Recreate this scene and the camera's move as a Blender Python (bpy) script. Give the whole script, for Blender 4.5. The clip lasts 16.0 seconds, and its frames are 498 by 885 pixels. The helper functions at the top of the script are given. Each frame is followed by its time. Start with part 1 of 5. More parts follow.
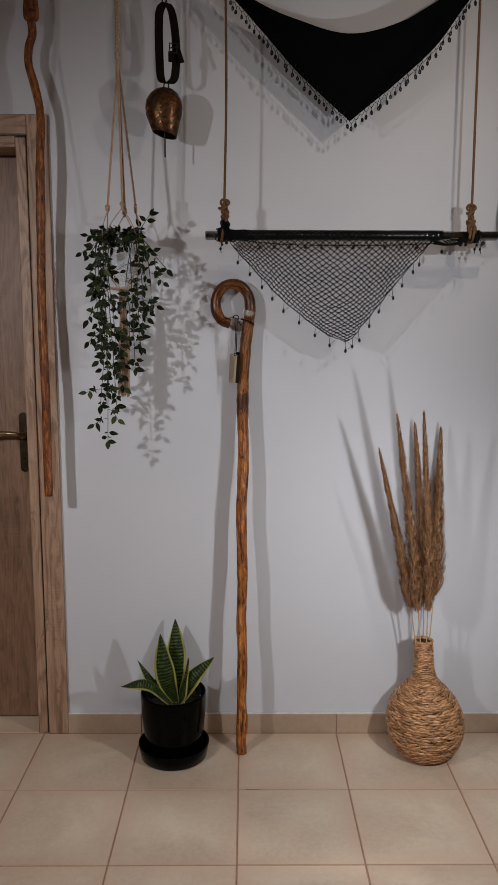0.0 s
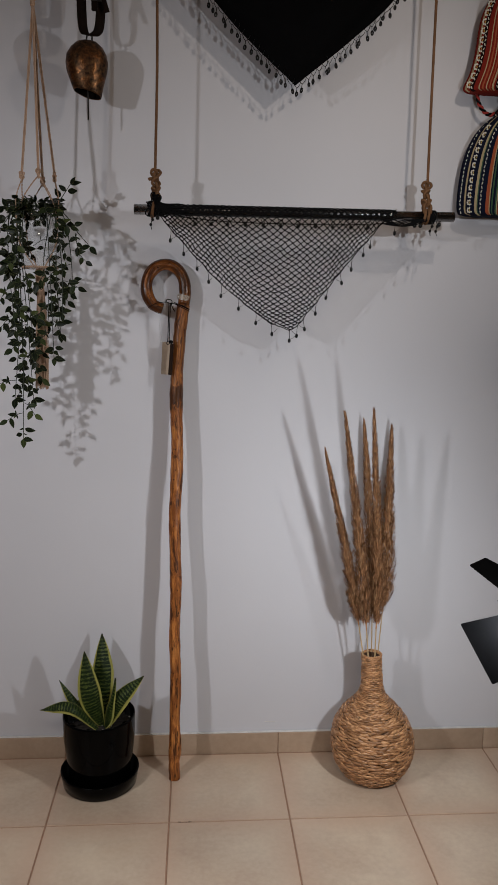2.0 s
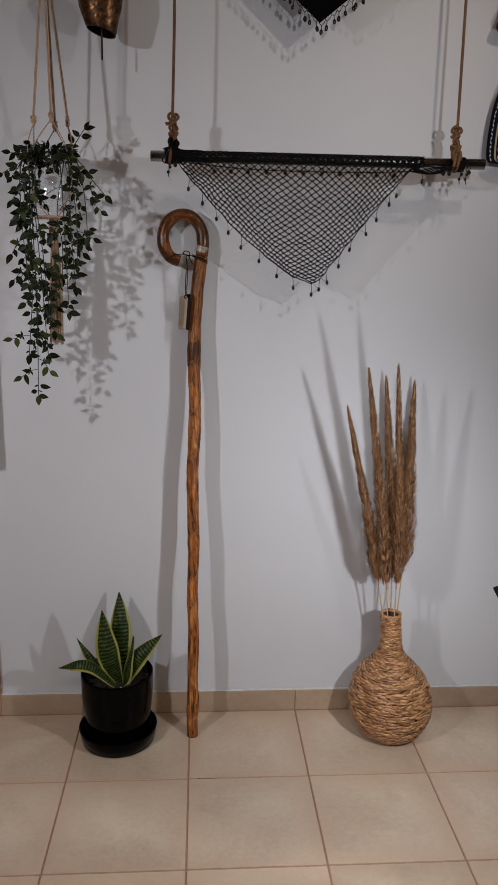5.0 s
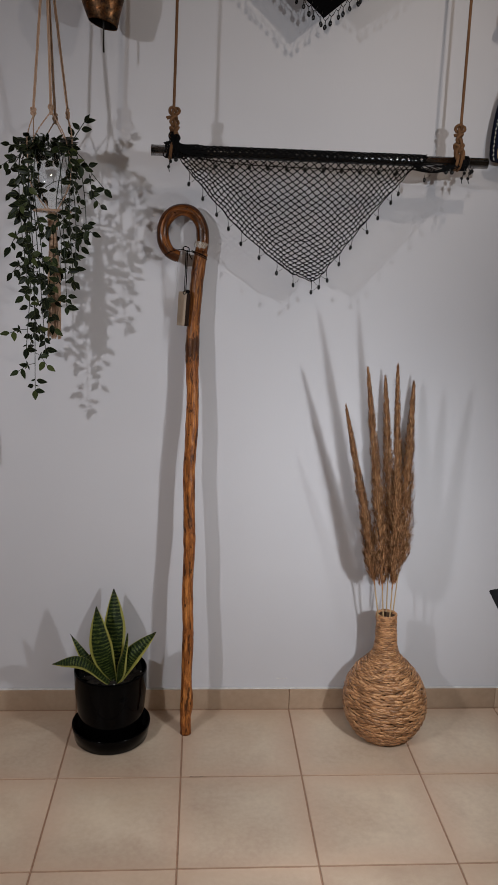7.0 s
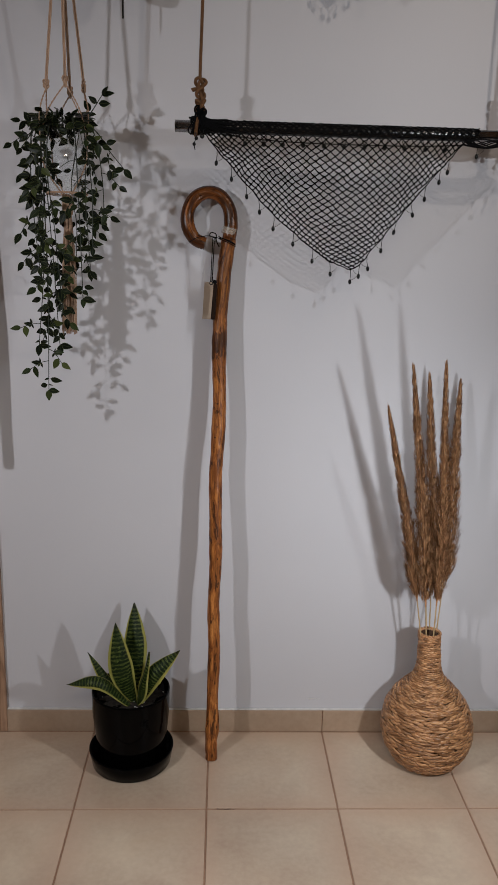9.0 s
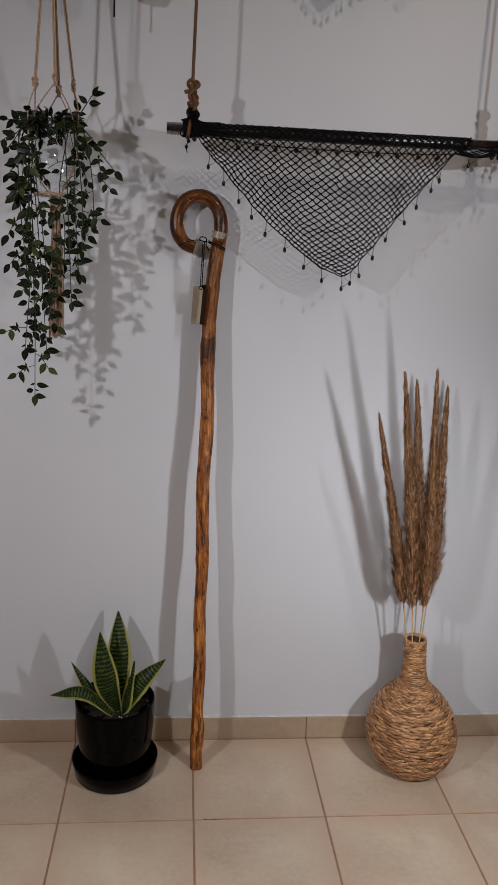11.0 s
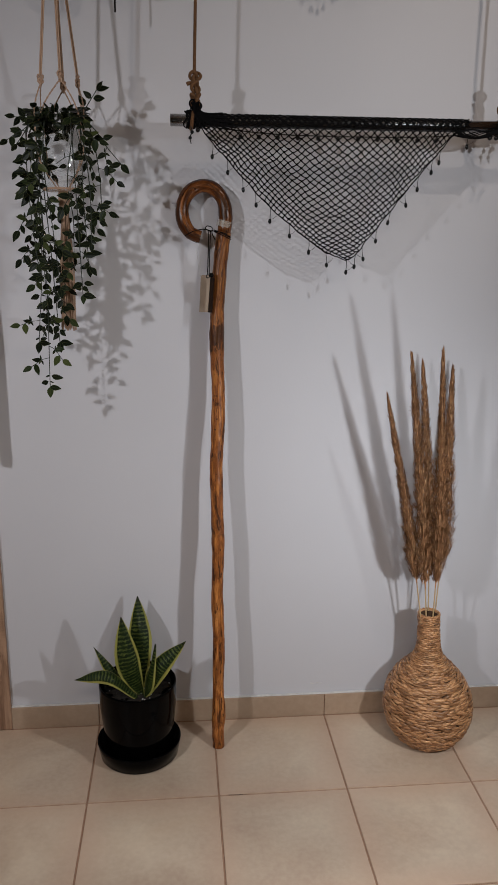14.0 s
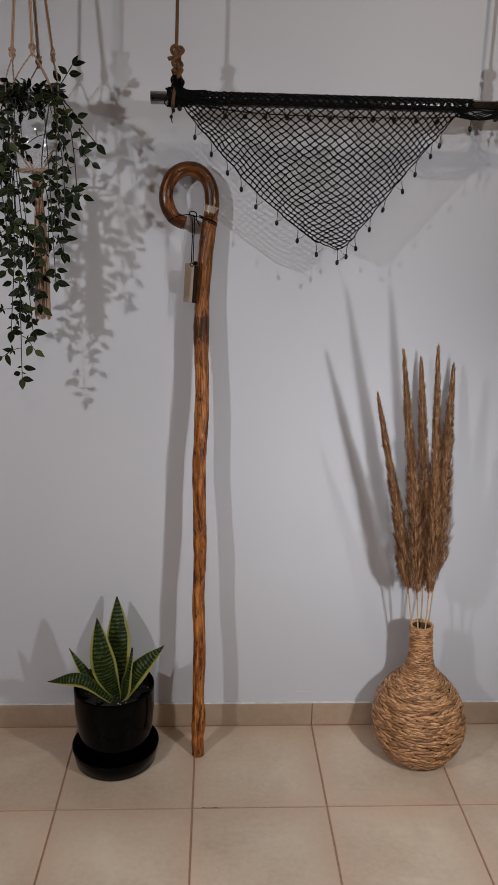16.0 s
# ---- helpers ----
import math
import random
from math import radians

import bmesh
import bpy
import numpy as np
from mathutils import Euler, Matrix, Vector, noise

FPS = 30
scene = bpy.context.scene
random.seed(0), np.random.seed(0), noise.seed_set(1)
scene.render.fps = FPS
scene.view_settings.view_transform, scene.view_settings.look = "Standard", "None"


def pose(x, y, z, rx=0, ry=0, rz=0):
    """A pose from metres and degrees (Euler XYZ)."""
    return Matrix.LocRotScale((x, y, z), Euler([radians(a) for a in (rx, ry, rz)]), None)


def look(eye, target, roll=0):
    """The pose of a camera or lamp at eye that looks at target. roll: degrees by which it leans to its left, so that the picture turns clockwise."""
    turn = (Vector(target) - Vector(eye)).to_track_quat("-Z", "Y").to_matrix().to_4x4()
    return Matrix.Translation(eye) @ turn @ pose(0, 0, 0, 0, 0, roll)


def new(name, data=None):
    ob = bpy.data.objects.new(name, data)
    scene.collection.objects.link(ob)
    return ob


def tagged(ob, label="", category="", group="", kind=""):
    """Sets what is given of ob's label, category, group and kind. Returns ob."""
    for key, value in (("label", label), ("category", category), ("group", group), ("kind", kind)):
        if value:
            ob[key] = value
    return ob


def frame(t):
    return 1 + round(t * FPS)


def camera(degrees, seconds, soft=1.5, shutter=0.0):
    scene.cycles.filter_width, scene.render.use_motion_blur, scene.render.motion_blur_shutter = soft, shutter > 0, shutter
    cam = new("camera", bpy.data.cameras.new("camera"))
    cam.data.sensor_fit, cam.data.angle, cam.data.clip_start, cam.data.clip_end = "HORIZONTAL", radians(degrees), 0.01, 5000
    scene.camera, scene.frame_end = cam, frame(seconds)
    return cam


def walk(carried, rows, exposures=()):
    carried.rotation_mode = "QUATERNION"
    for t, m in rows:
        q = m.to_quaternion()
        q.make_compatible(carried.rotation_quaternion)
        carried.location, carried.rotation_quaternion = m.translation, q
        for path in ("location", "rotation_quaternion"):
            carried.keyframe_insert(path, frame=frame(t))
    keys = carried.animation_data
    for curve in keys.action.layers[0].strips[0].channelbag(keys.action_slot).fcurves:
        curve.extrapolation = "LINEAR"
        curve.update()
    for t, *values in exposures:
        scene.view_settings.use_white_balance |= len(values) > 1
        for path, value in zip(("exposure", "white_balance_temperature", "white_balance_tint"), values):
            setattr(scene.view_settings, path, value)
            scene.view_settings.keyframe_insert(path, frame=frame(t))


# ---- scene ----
cam = camera(35.6, 16.0, 1.0)
PATH = [
    (0, (0.026, -2.575, 1.401), (0.033, -0.595, 1.119), 0.0),
    (0.5, (0.03, -2.571, 1.411), (0.046, -0.592, 1.125), 0.3),
    (1, (0.036, -2.491, 1.395), (0.06, -0.513, 1.103), 0.5),
    (1.5, (0.051, -2.395, 1.419), (0.144, -0.419, 1.123), 0.6),
    (2, (0.075, -2.348, 1.401), (0.209, -0.377, 1.087), 0.8),
    (2.5, (0.086, -2.335, 1.403), (0.229, -0.367, 1.076), 0.6),
    (3, (0.069, -2.315, 1.395), (0.206, -0.354, 1.026), 0.4),
    (3.5, (0.057, -2.31, 1.387), (0.188, -0.354, 0.996), 0.3),
    (4, (0.041, -2.298, 1.394), (0.167, -0.344, 0.988), 0.4),
    (6.5, (0.032, -2.291, 1.4), (0.159, -0.344, 0.961), 1.6),
    (7, (0.04, -2.281, 1.4), (0.166, -0.333, 0.963), 1.7),
    (7.5, (0.031, -2.263, 1.394), (0.16, -0.317, 0.949), 1.8),
    (8, (0.028, -2.198, 1.378), (0.144, -0.251, 0.934), 1.7),
    (8.5, (0.032, -2.111, 1.381), (0.093, -0.163, 0.929), 1.3),
    (10.8, (-0.071, -2.081, 1.391), (0.107, -0.14, 0.942), 2.2),
    (11, (-0.051, -2.07, 1.402), (0.124, -0.131, 0.945), 2.3),
    (11.5, (-0.014, -2.032, 1.412), (0.08, -0.091, 0.941), 2.0),
    (12, (0.007, -2.022, 1.402), (0.022, -0.077, 0.936), 1.4),
    (12.5, (-0.013, -2.034, 1.387), (0.002, -0.091, 0.913), 1.3),
    (13, (-0.045, -2.072, 1.398), (0.05, -0.134, 0.911), 1.5),
    (13.5, (-0.08, -2.116, 1.406), (0.074, -0.182, 0.919), 1.0),
    (14, (-0.083, -2.113, 1.392), (0.09, -0.179, 0.914), 0.3),
    (14.5, (-0.045, -2.071, 1.405), (0.132, -0.137, 0.927), 0.3),
    (15, (0.013, -2.02, 1.41), (0.148, -0.083, 0.93), 0.5),
    (15.5, (0.038, -2.013, 1.388), (0.057, -0.075, 0.896), 0.2),
    (16, (0.052, -2.014, 1.396), (0.138, -0.082, 0.885), 1.1),
]
walk(cam, [(t, look(eye, target, roll)) for t, eye, target, roll in PATH])

# ---------------------------------------------------------------- light
STAND_R, STAND_L = (0.71, -1.03), (-1.37, -2.03)


def lamp(name, at, target, watts, size, colour):
    d = bpy.data.lights.new(name, "AREA")
    d.shape, d.size, d.energy, d.color = "DISK", size, watts, colour
    ob = new(name, d)
    ob.matrix_world = look(at, target)
    return ob


def cone(name, at, target, watts, radius, degrees, colour):
    d = bpy.data.lights.new(name, "SPOT")
    d.energy, d.color, d.shadow_soft_size, d.spot_size, d.spot_blend = watts, colour, radius, radians(degrees), 1.0
    new(name, d).matrix_world = look(at, target)


WARM, NEUTRAL = (1.0, 0.86, 0.71), (0.908, 0.955, 0.992)
RX, RY, LX, LY = STAND_R[0], STAND_R[1] + 0.035, STAND_L[0], STAND_L[1] + 0.035
cone("low_spot_light", (RX, RY, 0.85), (0.02, 0, 0.24), 31.5, 0.028, 148, NEUTRAL)
lamp("middle_spot_light", (RX + 0.01, RY, 1.71), (0.25, 0, 1.40), 2.9, 0.018, NEUTRAL)
cone("high_spot_light", (RX + 0.11, RY, 2.25), (0.40, 0, 2.0), 9.5, 0.018, 96, (1.0, 0.88, 0.75))
cone("side_spot_light", (LX, LY, 1.87), (-0.3, 0, 0.36), 76.0, 0.034, 107, (0.932, 0.948, 0.985))
# Added ambient fill under the ceiling, behind the camera; it has no fixture
lamp("ceiling_light_glow", (0.1, -3.0, 2.5), (0.1, -3.0, 0), 16.0, 0.5, WARM)
world = bpy.data.worlds.new("world")
scene.world = world
world.use_nodes = True
world.node_tree.nodes["Background"].inputs["Color"].default_value = (0.9, 0.95, 1, 1)
world.node_tree.nodes["Background"].inputs["Strength"].default_value = 0.02
scene.view_settings.exposure = 0.0


# ---------------------------------------------------------------- materials
class Mat:
    """A small builder for node materials."""

    def __init__(self, name, rough=0.5, metal=0.0, spec=0.5):
        self.m = bpy.data.materials.new(name)
        self.m.use_nodes = True
        self.t = self.m.node_tree
        self.b = self.t.nodes["Principled BSDF"]
        self.b.inputs["Roughness"].default_value = rough
        self.b.inputs["Metallic"].default_value = metal
        self.b.inputs["Specular IOR Level"].default_value = spec

    def node(self, kind, **values):
        n = self.t.nodes.new(kind)
        for k, v in values.items():
            n.inputs[k.replace("_", " ")].default_value = v
        return n

    def link(self, a, b):
        self.t.links.new(a, b)

    def coords(self, which="Object", scale=(1, 1, 1)):
        c, m = self.node("ShaderNodeTexCoord"), self.node("ShaderNodeMapping")
        m.inputs["Scale"].default_value = scale
        self.link(c.outputs[which], m.inputs["Vector"])
        return m.outputs["Vector"]

    def noise(self, at, scale, detail=4.0, rough=0.55, twist=0.0):
        n = self.node("ShaderNodeTexNoise", Scale=scale, Detail=detail, Roughness=rough, Distortion=twist)
        self.link(at, n.inputs["Vector"])
        return n.outputs["Fac"]

    def ramp(self, fac, stops, mode="LINEAR"):
        n = self.node("ShaderNodeValToRGB")
        n.color_ramp.interpolation = mode
        e = n.color_ramp.elements
        while len(e) < len(stops):
            e.new(0.5)
        for el, (p, c) in zip(e, stops):
            el.position, el.color = p, (*c, 1)
        self.link(fac, n.inputs["Fac"])
        return n.outputs["Color"]

    def mix(self, fac, a, b, mode="MIX"):
        n = self.t.nodes.new("ShaderNodeMix")
        n.data_type, n.blend_type = "RGBA", mode
        for s, v in ((n.inputs[0], fac), (n.inputs[6], a), (n.inputs[7], b)):
            if isinstance(v, (int, float)):
                s.default_value = v
            elif isinstance(v, tuple):
                s.default_value = (*v, 1)
            else:
                self.link(v, s)
        return n.outputs[2]

    def math(self, op, a, b=0.0):
        n = self.t.nodes.new("ShaderNodeMath")
        n.operation = op
        for s, v in ((n.inputs[0], a), (n.inputs[1], b)):
            if isinstance(v, (int, float)):
                s.default_value = v
            else:
                self.link(v, s)
        return n.outputs[0]

    def colour(self, c):
        if isinstance(c, tuple):
            self.b.inputs["Base Color"].default_value = (*c, 1)
        else:
            self.link(c, self.b.inputs["Base Color"])
        return self

    def rough(self, r):
        self.link(r, self.b.inputs["Roughness"])
        return self

    def bump(self, height, strength=0.3, distance=0.002):
        n = self.node("ShaderNodeBump", Strength=strength, Distance=distance)
        self.link(height, n.inputs["Height"])
        self.link(n.outputs["Normal"], self.b.inputs["Normal"])
        return self


def grey(v):
    return (v, v, v)


def wall_paint():
    m = Mat("wall_paint", 0.75, spec=0.3)
    p = m.coords()
    big, fine = m.noise(p, 1.3, 3), m.noise(p, 160, 3)
    m.colour(m.ramp(big, [(0.3, (0.535, 0.526, 0.557)), (0.7, (0.575, 0.564, 0.594))]))
    return m.bump(m.mix(0.35, fine, m.noise(p, 22, 3)), 0.12, 0.002).m


def tile(name, light, dark, shine=0.34, side=0.0):
    m = Mat(name, shine)
    p = m.coords()
    info = m.node("ShaderNodeObjectInfo")
    shift = m.node("ShaderNodeVectorMath")
    shift.operation = "MULTIPLY_ADD"
    m.link(info.outputs["Random"], shift.inputs[0])
    shift.inputs[1].default_value = (7, 5, 3)
    m.link(p, shift.inputs[2])
    q = shift.outputs[0]
    cloud = m.noise(q, 3.4, 4, 0.55, 0.6)
    speck = m.noise(q, 70, 3)
    base = m.ramp(cloud, [(0.36, dark), (0.62, light)])
    base = m.mix(0.25, base, m.ramp(speck, [(0.35, dark), (0.65, light)]))
    wash = m.noise(q, 2.6, 4, 0.6, 1.2)
    base = m.mix(m.ramp(wash, [(0.48, grey(0)), (0.66, grey(0.35))]), base, (light[0] * 0.92, light[1] * 0.83, light[2] * 0.76))
    if side:
        # the glaze turns redder towards the rim of each tile
        sep = m.node("ShaderNodeSeparateXYZ")
        m.link(p, sep.inputs[0])
        off = [m.math("ABSOLUTE", m.math("SUBTRACT", sep.outputs[k], side / 2)) for k in (0, 1)]
        rim = m.math("ADD", m.math("DIVIDE", m.math("MAXIMUM", *off), side / 2), m.math("MULTIPLY", m.math("SUBTRACT", cloud, 0.5), 0.9))
        base = m.mix(m.ramp(rim, [(0.55, grey(0)), (1.0, grey(0.6))]), base, (0.53, 0.352, 0.252))
    tint = m.ramp(info.outputs["Random"], [(0, grey(0.9)), (1, grey(1.04))])
    m.colour(m.mix(1.0, base, tint, "MULTIPLY"))
    m.rough(m.ramp(m.noise(q, 9, 3), [(0.3, grey(shine - 0.06)), (0.7, grey(shine + 0.12))]))
    return m.bump(m.noise(q, 40, 3), 0.06, 0.002).m


def grained(name, light, mid, dark, along=(28, 28, 1.6), rough=0.5, scale=1.0, cross=0.22, figure=0.36):
    """Wood with the grain along z of the object."""
    m = Mat(name, rough)
    info = m.node("ShaderNodeObjectInfo")
    p = m.coords(scale=along)
    warp = m.noise(m.coords(scale=(2.5, 2.5, 0.9)), 2.2, 3)
    sh = m.node("ShaderNodeVectorMath")
    sh.operation = "MULTIPLY_ADD"
    m.link(warp, sh.inputs[0])
    sh.inputs[1].default_value = (9, 9, 3)
    m.link(p, sh.inputs[2])
    sh2 = m.node("ShaderNodeVectorMath")
    sh2.operation = "MULTIPLY_ADD"
    m.link(info.outputs["Random"], sh2.inputs[0])
    sh2.inputs[1].default_value = (31, 17, 5)
    m.link(sh.outputs[0], sh2.inputs[2])
    g = m.noise(sh2.outputs[0], 1.6 * scale, 6, 0.62)
    f = m.noise(m.coords(scale=(240, 240, 9)), 1, 3)
    # growth rings: contour lines of a long drawn field, which close into cathedral figures
    sh3 = m.node("ShaderNodeVectorMath")
    sh3.operation = "MULTIPLY_ADD"
    m.link(info.outputs["Random"], sh3.inputs[0])
    sh3.inputs[1].default_value = (13, 7, 19)
    m.link(m.coords(scale=(7, 7, 0.75)), sh3.inputs[2])
    rings = m.math("SINE", m.math("MULTIPLY", m.math("ADD", m.noise(sh3.outputs[0], 1.0, 2, 0.4), m.math("MULTIPLY", g, 0.06)), 120.0))
    saw = m.noise(m.coords(scale=(14, 14, 230)), 1, 2)
    spread = m.noise(m.coords(scale=(9, 9, 3.5)), 1, 2)
    c = m.ramp(g, [(0.36, dark), (0.5, mid), (0.62, light)])
    c = m.mix(0.36, c, m.ramp(f, [(0.38, dark), (0.58, light)]))
    c = m.mix(0.15, c, mid)
    c = m.mix(m.ramp(rings, [(0.45, grey(0)), (0.97, grey(figure))]), c, dark)
    c = m.mix(m.ramp(rings, [(0.0, grey(figure)), (0.10, grey(0))]), c, light)
    c = m.mix(m.math("MULTIPLY", m.ramp(spread, [(0.5, grey(0)), (0.62, grey(cross))]), m.ramp(saw, [(0.48, grey(0)), (0.56, grey(1))])), c, light)
    m.colour(c)
    return m.bump(m.mix(0.5, g, f), 0.22, 0.0015).m


def stick_wood(name, light, mid, dark, rough=0.3, mottle=0.5, burn=(), coarse=1.0, short=1.0):
    """Varnished natural stick; the grain follows the stick's own length."""
    m = Mat(name, rough, spec=0.28)
    g = m.node("ShaderNodeAttribute")
    g.attribute_name = "grain"

    def at(across, along, shift=0.0):
        n = m.node("ShaderNodeMapping")
        n.inputs["Scale"].default_value = (across, across, along)
        n.inputs["Location"].default_value = (shift, shift * 0.7, shift * 1.3)
        m.link(g.outputs["Vector"], n.inputs["Vector"])
        return n.outputs["Vector"]

    fine = m.noise(at(420, 16), 1, 4, 0.6)
    streak = m.noise(at(150, 12 * short, 3), 1, 5, 0.65, 0.5)
    patch = m.noise(at(100 / coarse, 20 * short / coarse, 8), 1, 3, 0.55, 0.6)
    broad = m.noise(at(10, 6.5, 5), 1, 3)
    knots = m.noise(at(80, 46, 11), 1, 2)
    c = m.ramp(streak, [(0.36, mid), (0.50, mid), (0.62, light)])
    c = m.mix(0.45, c, m.ramp(fine, [(0.40, dark), (0.5, mid), (0.58, light)]))
    c = m.mix(m.ramp(broad, [(0.42, grey(0)), (0.60, grey(0.65))]), c, mid)
    c = m.mix(m.ramp(patch, [(0.55 - 0.05 * (coarse > 1), grey(0)), (0.63 - 0.03 * (coarse > 1), grey(mottle))]), c, dark)
    # rims of the peeled bark
    rim = m.math("ABSOLUTE", m.math("SUBTRACT", patch, 0.51))
    c = m.mix(m.math("MULTIPLY", m.ramp(rim, [(0.0, grey(0.5)), (0.05, grey(0))]), m.ramp(broad, [(0.40, grey(0.25)), (0.55, grey(1))])), c, tuple(0.45 * u + 0.25 * v for u, v in zip(dark, mid)))
    c = m.mix(m.ramp(patch, [(0.34, grey(0.4)), (0.44, grey(0))]), c, tuple(v * 1.15 for v in light))
    c = m.mix(m.ramp(knots, [(0.64, grey(0)), (0.69, grey(0.8))]), c, tuple(v * 0.35 for v in dark))
    for height, reach, strength in burn:
        sep = m.node("ShaderNodeSeparateXYZ")
        m.link(g.outputs["Vector"], sep.inputs[0])
        d = m.math("ABSOLUTE", m.math("SUBTRACT", sep.outputs[2], height))
        d = m.math("ADD", m.math("DIVIDE", d, reach), m.math("MULTIPLY", m.math("SUBTRACT", patch, 0.5), 5.0))
        c = m.mix(m.ramp(d, [(0.35, grey(strength)), (0.95, grey(0))]), c, tuple(v * 0.5 for v in dark))
    m.colour(c)
    m.rough(m.ramp(patch, [(0.3, grey(rough - 0.05)), (0.7, grey(rough + 0.15))]))
    return m.bump(m.mix(0.5, streak, patch), 0.35, 0.003).m


def fibre(name, light, dark, rough=0.85, scale=400):
    m = Mat(name, rough, spec=0.2)
    p = m.coords()
    g = m.node("ShaderNodeNewGeometry")
    n = m.noise(p, scale, 3)
    c = m.ramp(n, [(0.3, dark), (0.7, light)])
    c = m.mix(m.ramp(g.outputs["Random Per Island"], [(0, grey(0)), (1, grey(0.6))]), c, dark)
    m.colour(m.mix(0.3, c, m.ramp(m.noise(p, 14, 3), [(0.3, dark), (0.7, light)])))
    return m.bump(n, 0.4, 0.001).m


def straw():
    m = Mat("water_hyacinth", 0.34, spec=0.5)
    g = m.node("ShaderNodeNewGeometry")
    streak = m.noise(m.coords(scale=(40, 40, 900)), 1, 4, 0.65)
    patch = m.noise(m.coords(scale=(60, 60, 90)), 1, 3)
    c = m.ramp(streak, [(0.36, (0.17, 0.066, 0.025)), (0.49, (0.47, 0.225, 0.098)), (0.63, (0.74, 0.425, 0.212))])
    c = m.mix(m.ramp(g.outputs["Random Per Island"], [(0, grey(0)), (0.45, grey(0.1)), (1, grey(0.85))]), c, (0.15, 0.062, 0.023))
    m.colour(m.mix(m.ramp(patch, [(0.55, grey(0)), (0.72, grey(0.75))]), c, (0.09, 0.038, 0.015)))
    return m.bump(streak, 0.5, 0.0015).m


def bell_metal():
    m = Mat("aged_bronze", 0.45, 0.85)
    p = m.coords()
    blot, fine = m.noise(p, 32, 5, 0.68, 0.6), m.noise(p, 140, 4)
    c = m.ramp(blot, [(0.42, (0.014, 0.008, 0.005)), (0.53, (0.085, 0.032, 0.012)), (0.70, (0.44, 0.16, 0.046))])
    m.colour(m.mix(0.35, c, m.ramp(fine, [(0.35, (0.02, 0.013, 0.009)), (0.65, (0.26, 0.13, 0.055))])))
    m.rough(m.ramp(blot, [(0.35, grey(0.55)), (0.65, grey(0.22))]))
    return m.bump(m.mix(0.5, blot, fine), 0.5, 0.003).m


def plume():
    m = Mat("pampas_plume", 0.8, spec=0.2)
    g = m.node("ShaderNodeNewGeometry")
    c = m.ramp(g.outputs["Random Per Island"], [(0, (0.10, 0.042, 0.018)), (0.4, (0.28, 0.125, 0.055)), (0.8, (0.50, 0.255, 0.120)), (1, (0.70, 0.43, 0.23))])
    n = m.noise(m.coords(scale=(120, 120, 45)), 1, 3)
    m.colour(m.mix(m.ramp(n, [(0.42, grey(0.0)), (0.66, grey(0.75))]), c, (0.10, 0.045, 0.020)))
    return m.m


def plain(name, c, rough=0.5, metal=0.0, vary=0.12, scale=60, bump=0.08, spec=0.5):
    m = Mat(name, rough, metal, spec)
    n = m.noise(m.coords(), scale, 4)
    m.colour(m.ramp(n, [(0.3, tuple(v * (1 - vary) for v in c)), (0.7, tuple(min(1, v * (1 + vary)) for v in c))]))
    return m.bump(n, bump, 0.001).m


def glass():
    """Thin clear glass: lets light straight through, with a sharp gloss."""
    m = Mat("clear_glass", 0.02)
    clear, gloss, mix = m.node("ShaderNodeBsdfTransparent"), m.node("ShaderNodeBsdfGlossy", Roughness=0.03), m.node("ShaderNodeMixShader")
    clear.inputs["Color"].default_value = (0.985, 0.99, 0.988, 1)
    facing = m.node("ShaderNodeLayerWeight", Blend=0.3).outputs["Facing"]
    m.link(m.math("ADD", m.math("MULTIPLY", m.math("POWER", facing, 3.0), 0.40), 0.05), mix.inputs[0])
    m.link(clear.outputs[0], mix.inputs[1])
    m.link(gloss.outputs[0], mix.inputs[2])
    m.link(mix.outputs[0], m.t.nodes["Material Output"].inputs["Surface"])
    return m.m


def ivy_leaf():
    m = Mat("ivy_leaf", 0.38, spec=0.10)
    info = m.node("ShaderNodeObjectInfo")
    uv = m.node("ShaderNodeUVMap")
    sep = m.node("ShaderNodeSeparateXYZ")
    m.link(uv.outputs[0], sep.inputs[0])
    rib = m.math("ABSOLUTE", m.math("SUBTRACT", sep.outputs[0], 0.5))
    vein = m.noise(m.coords(scale=(900, 40, 900)), 1, 2)
    c = m.ramp(info.outputs["Random"], [(0, (0.0025, 0.0045, 0.0025)), (0.6, (0.006, 0.010, 0.005)), (0.85, (0.016, 0.025, 0.009)), (1, (0.062, 0.076, 0.022))])
    c = m.mix(m.ramp(vein, [(0.5, grey(0)), (0.66, grey(0.5))]), c, (0.022, 0.030, 0.014))
    m.colour(m.mix(m.ramp(rib, [(0.0, grey(0.28)), (0.05, grey(0)), (0.40, grey(0)), (0.5, grey(0.65))]), c, (0.14, 0.155, 0.060)))
    return m.bump(m.math("MULTIPLY", rib, 1.0), 0.2, 0.003).m


